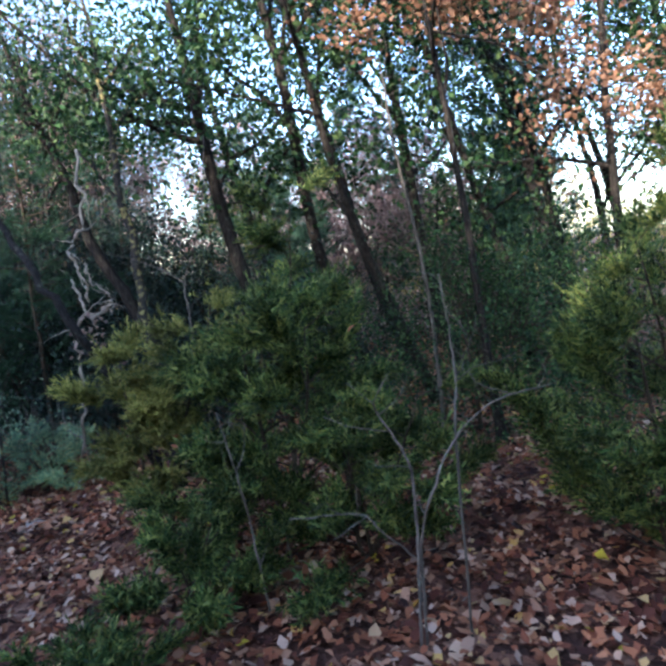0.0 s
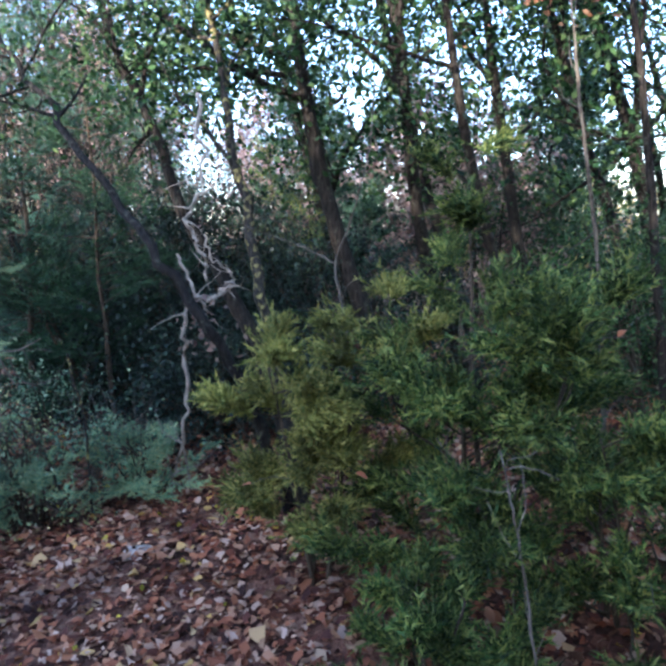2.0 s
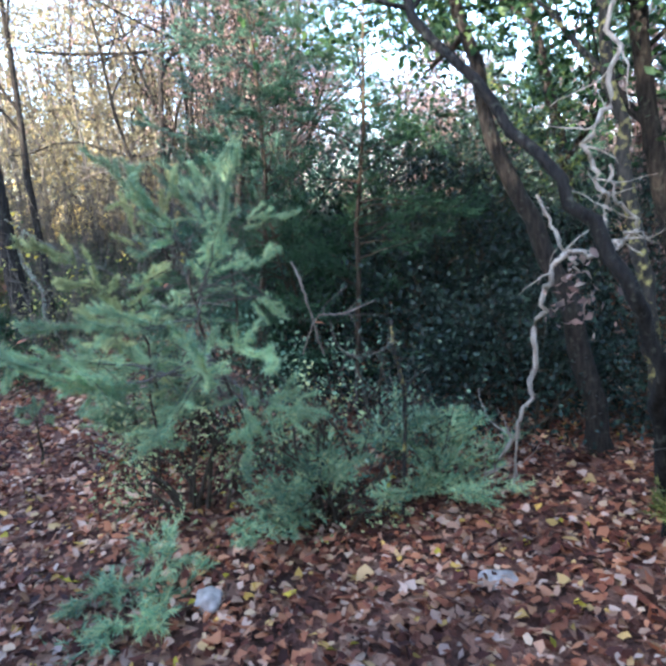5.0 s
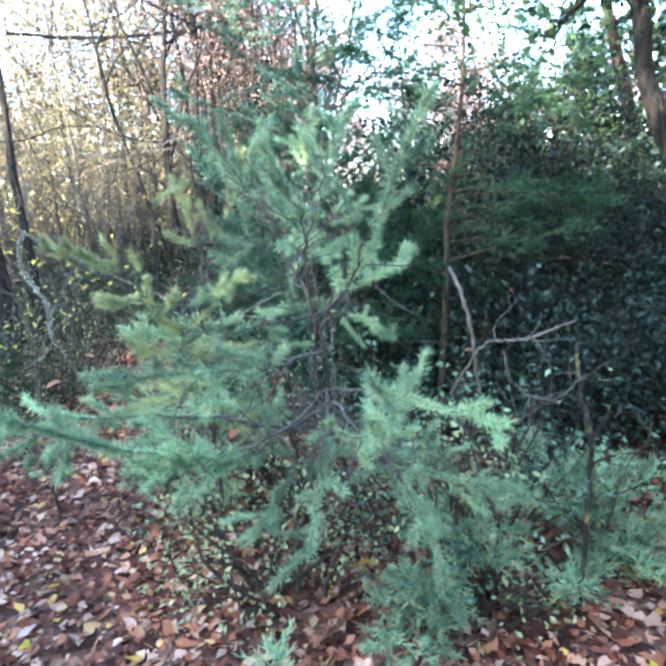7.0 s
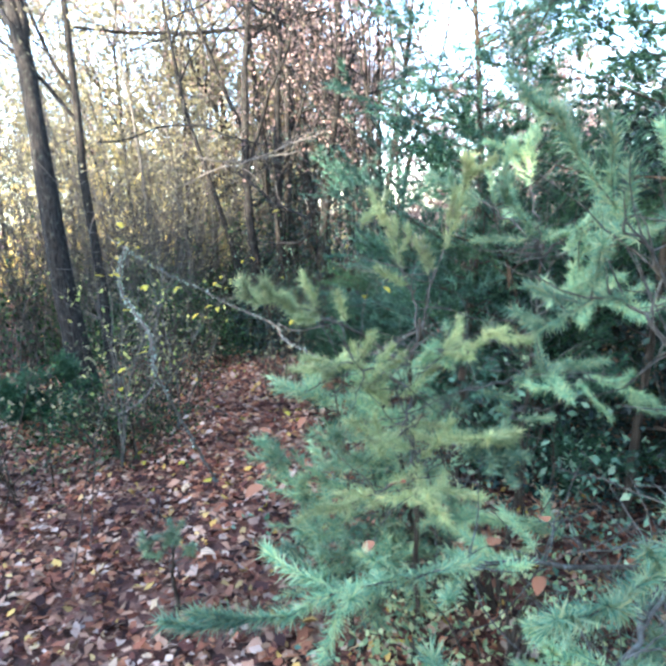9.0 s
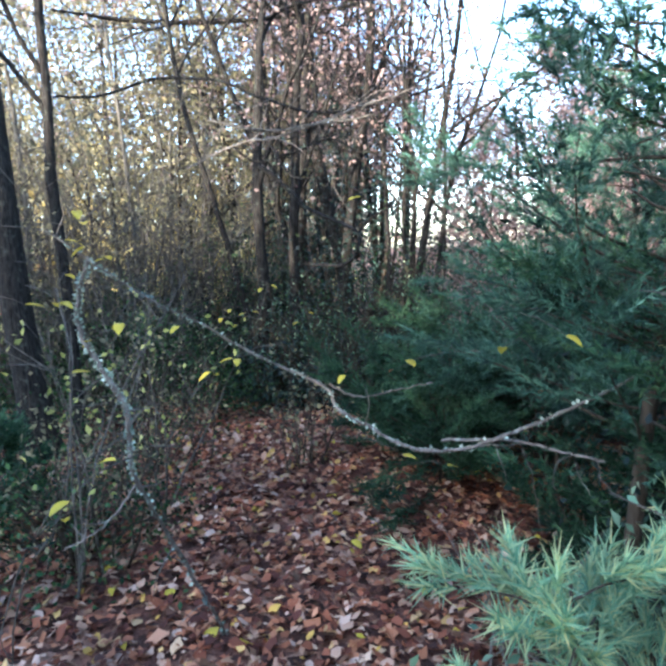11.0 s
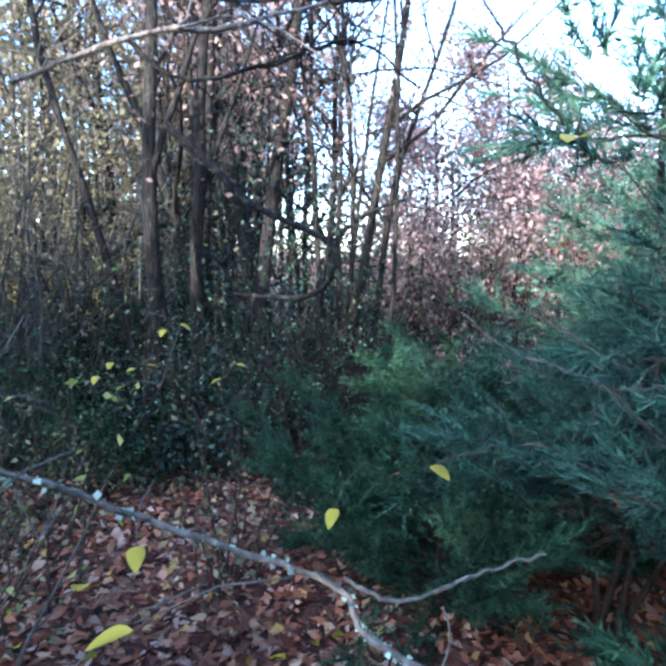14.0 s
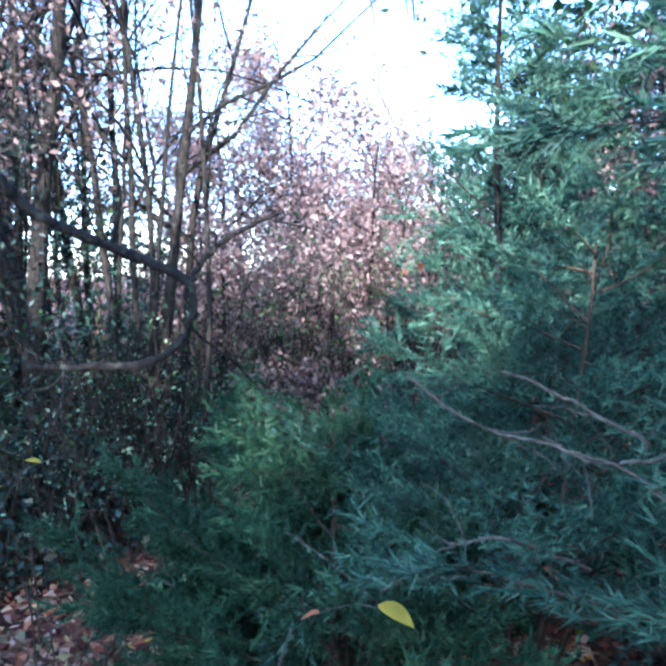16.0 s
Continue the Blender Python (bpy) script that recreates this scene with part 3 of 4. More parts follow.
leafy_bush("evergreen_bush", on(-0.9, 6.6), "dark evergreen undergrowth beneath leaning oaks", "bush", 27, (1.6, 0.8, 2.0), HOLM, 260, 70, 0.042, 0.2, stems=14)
leafy_bush("evergreen_bush", on(2.6, 6.2), "dark green evergreen undergrowth below the oaks", "bush", 28, (1.6, 0.9, 1.95), IVY, 240, 65, 0.042, 0.2, stems=14)
# Added bush: its near-black leaves stand in for deep shade here.
leafy_bush("evergreen_bush", on(-1.75, 5.6), "low near-black evergreen added to darken the hollow under oaks", "bush", 105, (0.95, 0.4, 1.15), HOLM, 170, 60, 0.04, 0.16, stems=10)
conifer("juniper_bush", on(-3.25, 6.4), "tall dark green juniper bush in deep shade", "bush", 37, 2.2, 0.95, JUNIPER_DARK, 3, 110, 28, 14, slim=0.5)
conifer("juniper_bush", on(1.3, 2.35), "low green juniper at the path edge", "bush", 38, 0.75, 0.55, JUNIPER, 4, 56, 28, 16, plume=True)
conifer("juniper_bush", on(-1.0, 1.95), "small green juniper among fallen leaves", "bush", 39, 0.3, 0.3, JUNIPER, 3, 30, 22, 14)
leafy_bush("privet_shrub", on(-2.85, 4.6), "low grey-green leafy shrub with bare twigs", "shrub", 18, (0.6, 0.35, 0.7), PRIVET, 55, 24, 0.032, 0.1, lift=0.3)
conifer("young_pine", on(-2.95, 4.3), "low light green pine sprays over fallen leaves", "pine", 58, 0.5, 0.5, PINE, 3, 30, 16, 26, 0.042, 0.006, rise=0.35, tuft=0.3)
AIRY = "light green young pine with airy drooping branches"
plumed_pine("young_pine", on(-3.3, 4.75), AIRY, "pine", 19, [(-3.3, 4.75, -0.1), (-3.42, 4.5, 0.5), (-3.4, 4.06, 1.05), (-3.46, 4.1, 1.4)],
            [(0.75, (-3.06, 3.72, 1.78), -0.1), (0.95, (-3.46, 3.64, 1.68), -0.05), (0.7, (-3.77, 3.45, 1.2), -0.03), (0.55, (-4.04, 3.24, 1.19), -0.1), (0.6, (-3.17, 3.36, 1.12), -0.06),
             (0.85, (-3.72, 4.18, 1.36), 0.05), (0.6, (-3.8, 3.55, 0.93), -0.08), (0.45, (-4.3, 3.62, 1.02), 0.03), (0.35, (-3.95, 4.3, 0.85), 0.05), (0.98, (-3.75, 4.0, 1.8), 0.0),
             (0.4, (-2.85, 3.75, 0.72), 0.02), (0.3, (-3.0, 4.2, 0.6), 0.05), (0.98, (-3.3, 4.35, 1.85), 0.0), (0.8, (-3.1, 4.4, 1.35), 0.0), (0.6, (-2.95, 3.6, 1.0), 0.0), (0.6, (-3.4, 3.5, 0.72), 0.0), (0.5, (-3.05, 3.45, 0.6), 0.05), (0.5, (-3.65, 3.85, 0.55), 0.05)], PINE)
plumed_pine("young_pine", on(-4.05, 4.75), "light green straggling pine with pale tips", "pine", 29, [(-4.05, 4.75, -0.1), (-4.0, 4.7, 0.5), (-4.02, 4.72, 1.0), (-3.98, 4.7, 1.3)],
            [(0.8, (-4.4, 4.25, 1.45), 0.02), (0.7, (-4.1, 4.2, 1.1), 0.0), (0.6, (-3.8, 4.35, 1.05), 0.0), (0.95, (-3.8, 4.9, 1.75), 0.0), (0.95, (-4.1, 4.85, 1.65), 0.0), (0.5, (-4.35, 4.45, 0.75), 0.0), (0.5, (-3.75, 4.5, 0.6), 0.0), (0.75, (-4.25, 4.3, 1.25), 0.0), (0.65, (-3.95, 4.15, 0.95), 0.0), (0.85, (-3.75, 4.5, 1.3), 0.0), (0.6, (-4.15, 4.5, 1.15), 0.04)], STRAW)
plumed_pine("young_pine", on(-3.55, 5.3), "soft green young pine crowded by other pines", "pine", 106, [(-3.55, 5.3, -0.1), (-3.6, 5.2, 0.6), (-3.58, 5.1, 1.1), (-3.55, 5.05, 1.5)],
            [(0.95, (-3.74, 4.7, 1.68), 0.0), (0.95, (-3.42, 4.6, 1.63), 0.0), (0.7, (-3.97, 4.6, 1.2), 0.0), (0.65, (-3.62, 4.4, 1.16), 0.0), (0.75, (-3.42, 4.42, 1.33), 0.0), (0.5, (-3.81, 4.3, 0.98), 0.05),
             (0.8, (-3.52, 4.55, 1.42), 0.0), (0.6, (-4.1, 4.6, 1.0), 0.05), (0.98, (-3.95, 5.35, 1.75), 0.0), (0.98, (-3.5, 5.3, 2.05), 0.0), (0.85, (-3.2, 5.1, 1.5), 0.0), (0.6, (-3.2, 4.8, 0.95), 0.0)], PINE)
conifer("young_pine", on(-4.3, 5.0), AIRY, "pine", 30, 1.15, 0.45, PINE, 1, 31, 11, 60, 0.05, 0.0045, low=0.2, rise=0.35, tuft=0.4)
conifer("young_pine", on(-4.05, 5.2), "light green young pine beside fallen leaves", "pine", 20, 1.1, 0.45, PINE, 2, 28, 16, 24, 0.042, 0.0045, low=0.3, rise=0.35)
leafy_bush("bramble_shrub", on(-3.75, 5.3), "airy yellow-green shrub with thin twigs", "shrub", 36, (0.9, 0.5, 1.2), PRIVET, 70, 22, 0.04, 0.12, stems=12)
leafy_bush("bramble_shrub", on(-3.72, 4.5), "thin dull yellow-green shrub among pine sprays", "shrub", 102, (0.55, 0.35, 0.95), STRAW, 60, 20, 0.03, 0.09, stems=14)
leafy_bush("bramble_shrub", on(-2.95, 4.35), "thin pale shrub with dry twigs", "shrub", 103, (0.4, 0.3, 0.95), STRAW, 30, 16, 0.03, 0.08, stems=14)

conifer("young_pine", on(-3.65, 3.65), "small green pine seedling among fallen leaves", "pine", 44, 0.3, 0.38, PINE, 2, 20, 14, 22, 0.045, 0.006, rise=0.35, tuft=0.3)
conifer("young_pine", on(-2.4, 4.65), "low green young pine spreading over leaves", "pine", 26, 0.5, 0.6, PINE, 3, 40, 18, 18, 0.04, 0.007, rise=0.35, tuft=0.25)
plumed_pine("young_pine", on(-5.07, 5.1), "small bright blue-green pine sapling in leaf litter", "pine", 34, [(-5.07, 5.1, -0.1), (-5.08, 5.11, 0.1), (-5.06, 5.09, 0.24)],
            [(0.98, (-5.05, 5.07, 0.4), 0.0), (0.9, (-5.0, 5.03, 0.33), 0.0), (0.9, (-5.12, 5.02, 0.34), 0.0), (0.75, (-4.98, 5.13, 0.24), 0.0), (0.7, (-5.19, 5.1, 0.22), 0.0)], PINE, 0.08, twiggy=2)
conifer("juniper_bush", on(-7.1, 7.25), "low dark green juniper beside an oak trunk", "bush", 110, 0.6, 0.65, JUNIPER_DARK, 4, 50, 36, 18, plume=True)
conifer("young_pine", on(-3.8, 6.3), "tall airy blue-green young pine in the thicket", "pine", 45, 4.3, 0.95, JUNIPER_TEAL, 1, 120, 13, 40, 0.045, 0.0055, low=0.2, rise=0.3, slim=0.35, tuft=0.35)
conifer("young_pine", on(-3.0, 6.0), "tall airy dark green young pine in the thicket", "pine", 46, 3.4, 0.9, JUNIPER_DARK, 1, 56, 13, 40, 0.045, 0.0055, low=0.3, rise=0.3, slim=0.35, tuft=0.35)
twig_bush("twiggy_bush", on(-2.65, 5.15), "low tangle of bare grey twigs", 87, 0.8, 0.6, BARK_GREY, 26, "low tangles")
for x, y, n in ((-6.3, 6.9, 90), (-6.35, 8.1, 91), (-6.75, 6.1, 92)):
    twig_bush("twiggy_bush", on(x, y), "thin twiggy bush with sparse pale yellow leaves", n, 1.2, 0.6, BARK_BROWN, 22, "leafy tangles", YELLOW, 0.04, 4)
twig_bush("twiggy_bush", on(-4.05, 6.2), "low tangle of bare pale twigs", 88, 0.55, 0.6, BARK_PALE, 24, "low tangles")
stone(on(-3.36, 3.69, 0.04), (0.07, 0.06, 0.045), 5, "pale rounded stone lying among fallen leaves")
stone(on(-2.14, 3.85, 0.02), (0.1, 0.06, 0.035), 6, "flat pale stone half sunk in leaves")

# ---------------- first clearing: trees and bare stems ----------------
LEAN = "dark leaning evergreen oak with a leafy green crown"
tree("oak_tree", on(-1.25, 4.2), "thin leaning oak with grey-green mottled bark", 51, 5, 0.042, BARK_MOTTLED, IVY, 0.045, 6, 0.2, first=0.65, reach=0.4,
     line=[(-1.3, 4.25, -0.15), (-1.44, 4.05, 0.55), (-1.58, 3.88, 1.05), (-1.84, 3.9, 1.5), (-2.19, 4.11, 2.0), (-2.55, 4.36, 2.5), (-2.9, 4.58, 3.0), (-3.4, 4.9, 3.9)], count=7)
tree("oak_tree", on(-1.5, 5.2), LEAN, 54, 5, 0.075, BARK_DARK, IVY, 0.045, 5, 0.2, first=0.65, reach=0.4,
     line=[(-1.35, 5.2, -0.15), (-1.55, 5.2, 0.8), (-1.8, 5.2, 1.4), (-2.03, 5.2, 1.95), (-2.15, 5.2, 2.45), (-2.36, 5.25, 3.0), (-2.7, 5.3, 4.2)], count=8)
tree("oak_tree", on(-1.27, 4.25), "slender crooked oak with yellow-green lichen on its bark", 52, 5, 0.06, BARK_LICHEN, IVY, 0.05, 12, 0.24, first=0.6, reach=0.6,
     line=[(-1.24, 4.22, -0.15), (-1.32, 4.38, 0.5), (-1.39, 4.46, 1.0), (-1.46, 4.6, 1.6), (-1.54, 4.7, 2.2), (-1.62, 4.86, 3.0), (-1.75, 5.1, 4.2)], count=7)
for k, (x, y, dx, r, h) in enumerate([(-0.3, 5.9, -0.34, 0.09, 5.5), (0.45, 6.65, -0.36, 0.085, 6), (0.95, 6.1, -0.3, 0.06, 5.5), (1.5, 7.3, -0.32, 0.09, 6.5), (2.2, 6.7, -0.22, 0.07, 6),
                                      (3.0, 7.8, -0.1, 0.1, 6.5), (1.0, 8.8, -0.3, 0.1, 7), (-0.4, 8.2, -0.3, 0.09, 6), (3.9, 6.4, -0.1, 0.08, 6), (2.7, 5.6, -0.15, 0.06, 5.5), (3.6, 9.0, -0.2, 0.09, 7)]):
    tree("oak_tree", on(x, y), LEAN, 60 + k, h, r, BARK_DARK, IVY, 0.07, 50, 0.3, (dx, -0.04), 0.05, 7, 2, 0.36, group="leaning oaks")
tree("oak_tree", on(1.15, 4.5), "slim oak with russet leaves overhead", 75, 4.4, 0.04, BARK_DARK, ORANGE, 0.058, 90, 0.17, (-0.08, -0.06), 0.05, 6, 2, 0.55)
stick("vine", [(-1.64, 4.24, 2.39), (-1.66, 4.19, 1.91), (-1.74, 4.14, 1.71), (-1.68, 4.14, 1.56), (-1.67, 4.14, 1.38)], [0.0145, 0.0145, 0.0116], BARK_VINE, "pale dead vine hanging from a leaning tree", "vine", 3, 9, 0.25, rough=0.012)
stick("vine", [(-2.18, 4.67, -0.04), (-2.13, 4.62, 0.05), (-1.97, 4.43, 0.43), (-1.91, 4.39, 0.78), (-1.86, 4.34, 1.10), (-1.80, 4.29, 1.27), (-1.65, 4.24, 1.29), (-1.54, 4.18, 1.37)], [0.0087, 0.0159, 0.0174, 0.0145], BARK_VINE, "pale crooked dead vine reaching to the ground", "vine", 4, 13, 0.28, rough=0.014)
stick("vine", [(-1.63, 4.24, 1.29), (-1.54, 4.18, 1.40), (-1.63, 4.14, 1.51), (-1.66, 4.14, 1.64)], [0.0101, 0.0087], BARK_VINE, "pale looping dead vine on a tree", "vine", 41, 5, 0.2, rough=0.01)
stick("vine", [(-1.98, 4.43, 0.35), (-1.98, 4.48, 0.20), (-1.99, 4.53, 0.01)], [0.0087, 0.0058], BARK_VINE, "thin pale rootlet of a dead vine", "vine", 42, 3, 0.15)
stick("vine", [(-1.89, 4.44, 1.54), (-1.81, 4.39, 1.35), (-1.72, 4.34, 1.19)], [0.013, 0.013, 0.0087], BARK_VINE, "pale dead vine lying along a leaning trunk", "vine", 43, 3, 0.15, rough=0.008)
stick("sapling", [(-0.95, 3.82, -0.02), (-0.93, 3.82, 1.05), (-0.94, 3.88, 1.24), (-0.96, 3.93, 1.44), (-0.87, 3.91, 1.64), (-0.76, 3.87, 1.97), (-0.71, 3.86, 2.32)], [0.01, 0.009, 0.006, 0.004], BARK_GREY,
      "thin bare grey sapling with forked twigs", "sapling", 5, 3, 0.3)
stick("dead_twig", [(-0.96, 3.93, 1.44), (-1.14, 4.08, 1.54), (-1.34, 4.21, 1.62), (-1.45, 4.0, 1.68)], [0.006, 0.004], BARK_GREY, "thin bare twig caught across a sapling", "twig", 6, 2, 0.15)
stick("sapling", [(0.17, 2.09, -0.05), (0.19, 2.09, 0.34), (0.2, 2.09, 0.52), (0.19, 2.09, 0.76), (0.1, 2.1, 0.94), (0.09, 2.0, 1.02), (0.14, 2.0, 1.1)], [0.0085, 0.0075, 0.005, 0.003], BARK_PALE,
      "pale bare forked sapling rising from leaf litter", "sapling", 7, 6, 0.25)
stick("sapling", [(0.2, 2.1, -0.03), (0.21, 2.1, 0.45), (0.29, 2.08, 0.71), (0.38, 2.12, 0.84), (0.53, 2.14, 0.94), (0.74, 2.18, 0.97)], [0.0075, 0.0065, 0.003], BARK_PALE,
      "pale bare sapling leaning over the path", "sapling", 8, 5, 0.22)
stick("sapling", [(0.37, 2.13, 0.0), (0.37, 2.13, 0.82), (0.4, 2.21, 1.0), (0.4, 2.26, 1.18), (0.38, 2.27, 1.4)], [0.007, 0.007, 0.004], BARK_GREY, "thin grey bare sapling with side twigs", "sapling", 9, 8, 0.3)
stick("dead_twig", [(0.18, 2.09, 0.41), (0.07, 2.0, 0.56), (-0.01, 2.0, 0.63), (-0.24, 1.99, 0.64)], [0.005, 0.003], BARK_PALE, "pale bare side twig of a sapling", "twig", 10, 3, 0.12)
stick("dead_twig", [(-0.42, 2.46, 0.0), (-0.47, 2.46, 0.52), (-0.5, 2.45, 0.71), (-0.54, 2.44, 0.93)], [0.007, 0.006, 0.003], BARK_PALE, "pale dead twigs sticking out of juniper", "twig", 11, 7, 0.22)
stick("dead_twig", [(-0.36, 2.9, 0.0), (-0.39, 2.94, 0.27), (-0.47, 2.95, 0.46), (-0.51, 2.96, 0.61), (-0.64, 2.96, 0.8)], [0.008, 0.007, 0.003], BARK_PALE, "pale dead twigs sticking out of juniper", "twig", 12, 8, 0.25)
stick("sapling", [(0.7, 4.5, 0), (0.68, 4.5, 0.9), (0.62, 4.45, 1.5), (0.5, 4.36, 2.2), (0.45, 4.36, 2.8)], [0.022, 0.018, 0.008], BARK_GREY, "bare grey sapling trunk among undergrowth", "sapling", 13, 9, 0.4)
stick("dead_branch", [(-2.9, 4.3, 0.85), (-2.94, 4.19, 1.12), (-2.97, 4.19, 1.23), (-3.0, 4.19, 1.31)], [0.007, 0.009, 0.008], BARK_PALE, "short pale broken branch in a shrub", "branch", 14)
stick("dead_branch", [(-3.0, 4.3, 0.85), (-2.9, 4.18, 1.05), (-2.77, 4.16, 1.07), (-2.62, 4.13, 1.13)], [0.006, 0.007, 0.004], BARK_PALE, "thin pale dead branch in a shrub", "branch", 15, 4, 0.2)
stick("dead_branch", [(-2.55, 4.31, 0.0), (-2.52, 4.31, 0.56), (-2.53, 4.31, 0.7), (-2.56, 4.32, 0.85), (-2.57, 4.32, 1.0)], [0.012, 0.014, 0.01], BARK_LICHEN, "lichened upright stem of a dead shrub", "branch", 16, 6, 0.3)
stick("dead_branch", [(-2.84, 4.18, 1.03), (-2.8, 4.17, 0.91), (-2.69, 4.15, 0.87), (-2.55, 4.3, 0.9)], [0.005, 0.004], BARK_GREY, "thin curved dead twig in a shrub", "branch", 17, 3, 0.15)

rl = np.random.default_rng(9)
clump = Geo()
q = np.array([-1.73, 4.29, 1.10]) + rl.normal(size=(60, 3)) * [0.09, 0.06, 0.09]
clump.leaves(q, rl.normal(size=(60, 3)) + [0, 0, -0.8], rl.uniform(0.03, 0.07, 60), rl, 0.6)
tagged(part("dead_leaves", clump, RUSSET), "withered russet leaves caught in a vine", "leaves", kind="stuff")

# ---------------- second clearing ----------------
conifer("juniper_bush", on(-3.7, 7.7), "large soft blue-green juniper bush", "bush", 21, 1.75, 1.1, JUNIPER_TEAL, 4, 130, 36, 24, 0.032, 0.0065, low=0.3, slim=0.6)
conifer("juniper_bush", on(-4.35, 7.9), "spreading dark green juniper bush", "bush", 22, 1.2, 1.05, JUNIPER_DARK, 4, 110, 34, 24, 0.032, 0.0065)
conifer("juniper_bush", on(-2.85, 8.9), "blue-green juniper bush behind darker ones", "bush", 23, 2.1, 0.95, JUNIPER_TEAL, 3, 110, 30, 16)
conifer("juniper_bush", on(-3.75, 6.75), "low dark green juniper with blue-green tips", "bush", 24, 0.5, 0.5, JUNIPER_DARK, 4, 44, 24, 16)
conifer("juniper_bush", on(-1.6, 7.9), "tall green juniper bush", "bush", 25, 2.8, 1.1, JUNIPER, 3, 90, 28, 16)
leafy_bush("evergreen_bush", on(-6.9, 9.2), "grey-green undergrowth beside dark stems", "bush", 81, (1.0, 0.8, 1.1), IVY, 150, 45)
leafy_bush("evergreen_bush", on(-6.3, 6.9), "low green undergrowth on leaf litter", "bush", 82, (0.6, 0.6, 0.5), IVY, 70, 40)
tree("oak_tree", on(-7.4, 8.4), "dark straight oak with sparse yellow leaves", 31, 8.0, 0.13, BARK_DARK, YELLOW, 0.055, 7, 0.25, lean=(-0.06, 0))
tree("oak_tree", on(-7.2, 8.65), "dark oak standing close beside another", 35, 7.0, 0.06, BARK_DARK, YELLOW, 0.055, 7, 0.25, lean=(-0.03, 0))
tree("oak_tree", on(-5.5, 10.3), "clump of dark slender oak stems with russet leaves", 32, 8.0, 0.085, BARK_DARK, RUSSET, 0.05, 4, 0.25, stems=7, fan=0.05, span=3.6, bend=0.075)
tree("oak_tree", on(-4.75, 10.3), "clump of dark slender oak stems with russet leaves", 33, 6.0, 0.045, BARK_DARK, RUSSET, 0.048, 4, 0.25, stems=9, fan=0.05, span=7)
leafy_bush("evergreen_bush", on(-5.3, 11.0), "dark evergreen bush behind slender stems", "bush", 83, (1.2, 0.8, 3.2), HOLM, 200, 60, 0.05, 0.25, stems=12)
stick("fallen_branch", [(-5.7, 5.97, 1.6), (-5.58, 6.02, 1.49), (-5.48, 6.06, 1.41), (-5.4, 6.15, 1.33), (-5.31, 6.28, 1.25), (-5.15, 6.41, 1.11), (-4.9, 6.48, 0.97), (-4.85, 6.46, 0.89), (-4.72, 6.42, 0.82), (-4.57, 6.35, 0.77), (-4.4, 6.28, 0.78), (-4.18, 6.22, 0.88), (-4.0, 6.23, 0.96), (-3.7, 6.4, 1.05)],
      [0.003, 0.005, 0.007, 0.009, 0.0105, 0.01, 0.008], BARK_PALE, "long arching lichen-spotted bare branch across the way", "branch", 18, 5, 0.2, lichen=260)
stick("dead_twig", [(-4.88, 6.48, 0.98), (-4.81, 6.48, 0.94), (-4.72, 6.52, 0.92), (-4.6, 6.56, 0.94), (-4.47, 6.58, 0.96)], [0.006, 0.004], BARK_PALE, "pale curved twig of an arching branch", "twig", 19)
stick("dead_twig", [(-4.45, 6.33, 0.8), (-4.21, 6.28, 0.82), (-4.08, 6.2, 0.81), (-3.95, 6.09, 0.81)], [0.009, 0.006], BARK_PALE, "pale forked twig of an arching branch", "twig", 20, 5, 0.3)
stick("lichened_branch", [(-5.32, 6.36, -0.04), (-5.4, 6.14, 0.42), (-5.44, 5.92, 0.8), (-5.47, 5.96, 0.92), (-5.48, 5.97, 1.02), (-5.55, 5.99, 1.13), (-5.63, 6.0, 1.27), (-5.62, 6.0, 1.4), (-5.59, 6.02, 1.51)],
      [0.009, 0.01, 0.011, 0.013, 0.014, 0.013, 0.011, 0.007], BARK_PALE, "crooked bare branch crusted with grey-green lichen", "branch", 21, 7, 0.2, lichen=520)
stick("dead_twig", [(-5.44, 5.92, 0.78), (-5.49, 5.85, 0.7), (-5.54, 5.8, 0.66), (-5.62, 5.78, 0.62)], [0.006, 0.004], BARK_PALE, "pale forked twig below a lichened branch", "twig", 22, 3, 0.12)
stick("sapling", [(-5.75, 5.55, -0.08), (-5.6, 5.52, 0.6), (-5.44, 5.51, 0.88), (-5.38, 5.51, 1.25), (-5.5, 5.67, 1.43)], [0.004, 0.003, 0.002], BARK_GREY, "thin bare sapling with a few yellow leaves", "sapling", 35, 5, 0.2)
stick("sapling", [(-5.7, 5.3, -0.08), (-5.45, 5.25, 0.7), (-5.26, 5.24, 1.05), (-5.21, 5.36, 1.1)], [0.004, 0.003, 0.002], BARK_GREY, "thin bare sapling with a few yellow leaves", "sapling", 36, 3, 0.15)
stick("dead_branch", [(-5.42, 6.52, 1.84), (-5.24, 6.55, 1.92), (-5.03, 6.58, 1.96), (-4.73, 6.63, 2.06), (-4.52, 6.65, 2.12)], [0.006, 0.007, 0.006, 0.003], BARK_PALE, "bare grey tangled branch at head height", "branch", 23, 9, 0.4)
stick("dead_branch", [(-5.24, 6.55, 1.92), (-5.15, 6.57, 1.86), (-5.00, 6.58, 1.89), (-4.85, 6.58, 1.93), (-4.73, 6.63, 1.87)], [0.005, 0.005, 0.003], BARK_DARK, "dark bare side branch at head height", "branch", 32, 6, 0.3)
stick("dead_branch", [(-5.30, 6.44, 2.00), (-5.11, 6.47, 1.96), (-4.88, 6.48, 1.97), (-4.67, 6.47, 1.99)], [0.006, 0.008, 0.005], BARK_GREY, "bare brown branch crossing others at head height", "branch", 33, 7, 0.35)
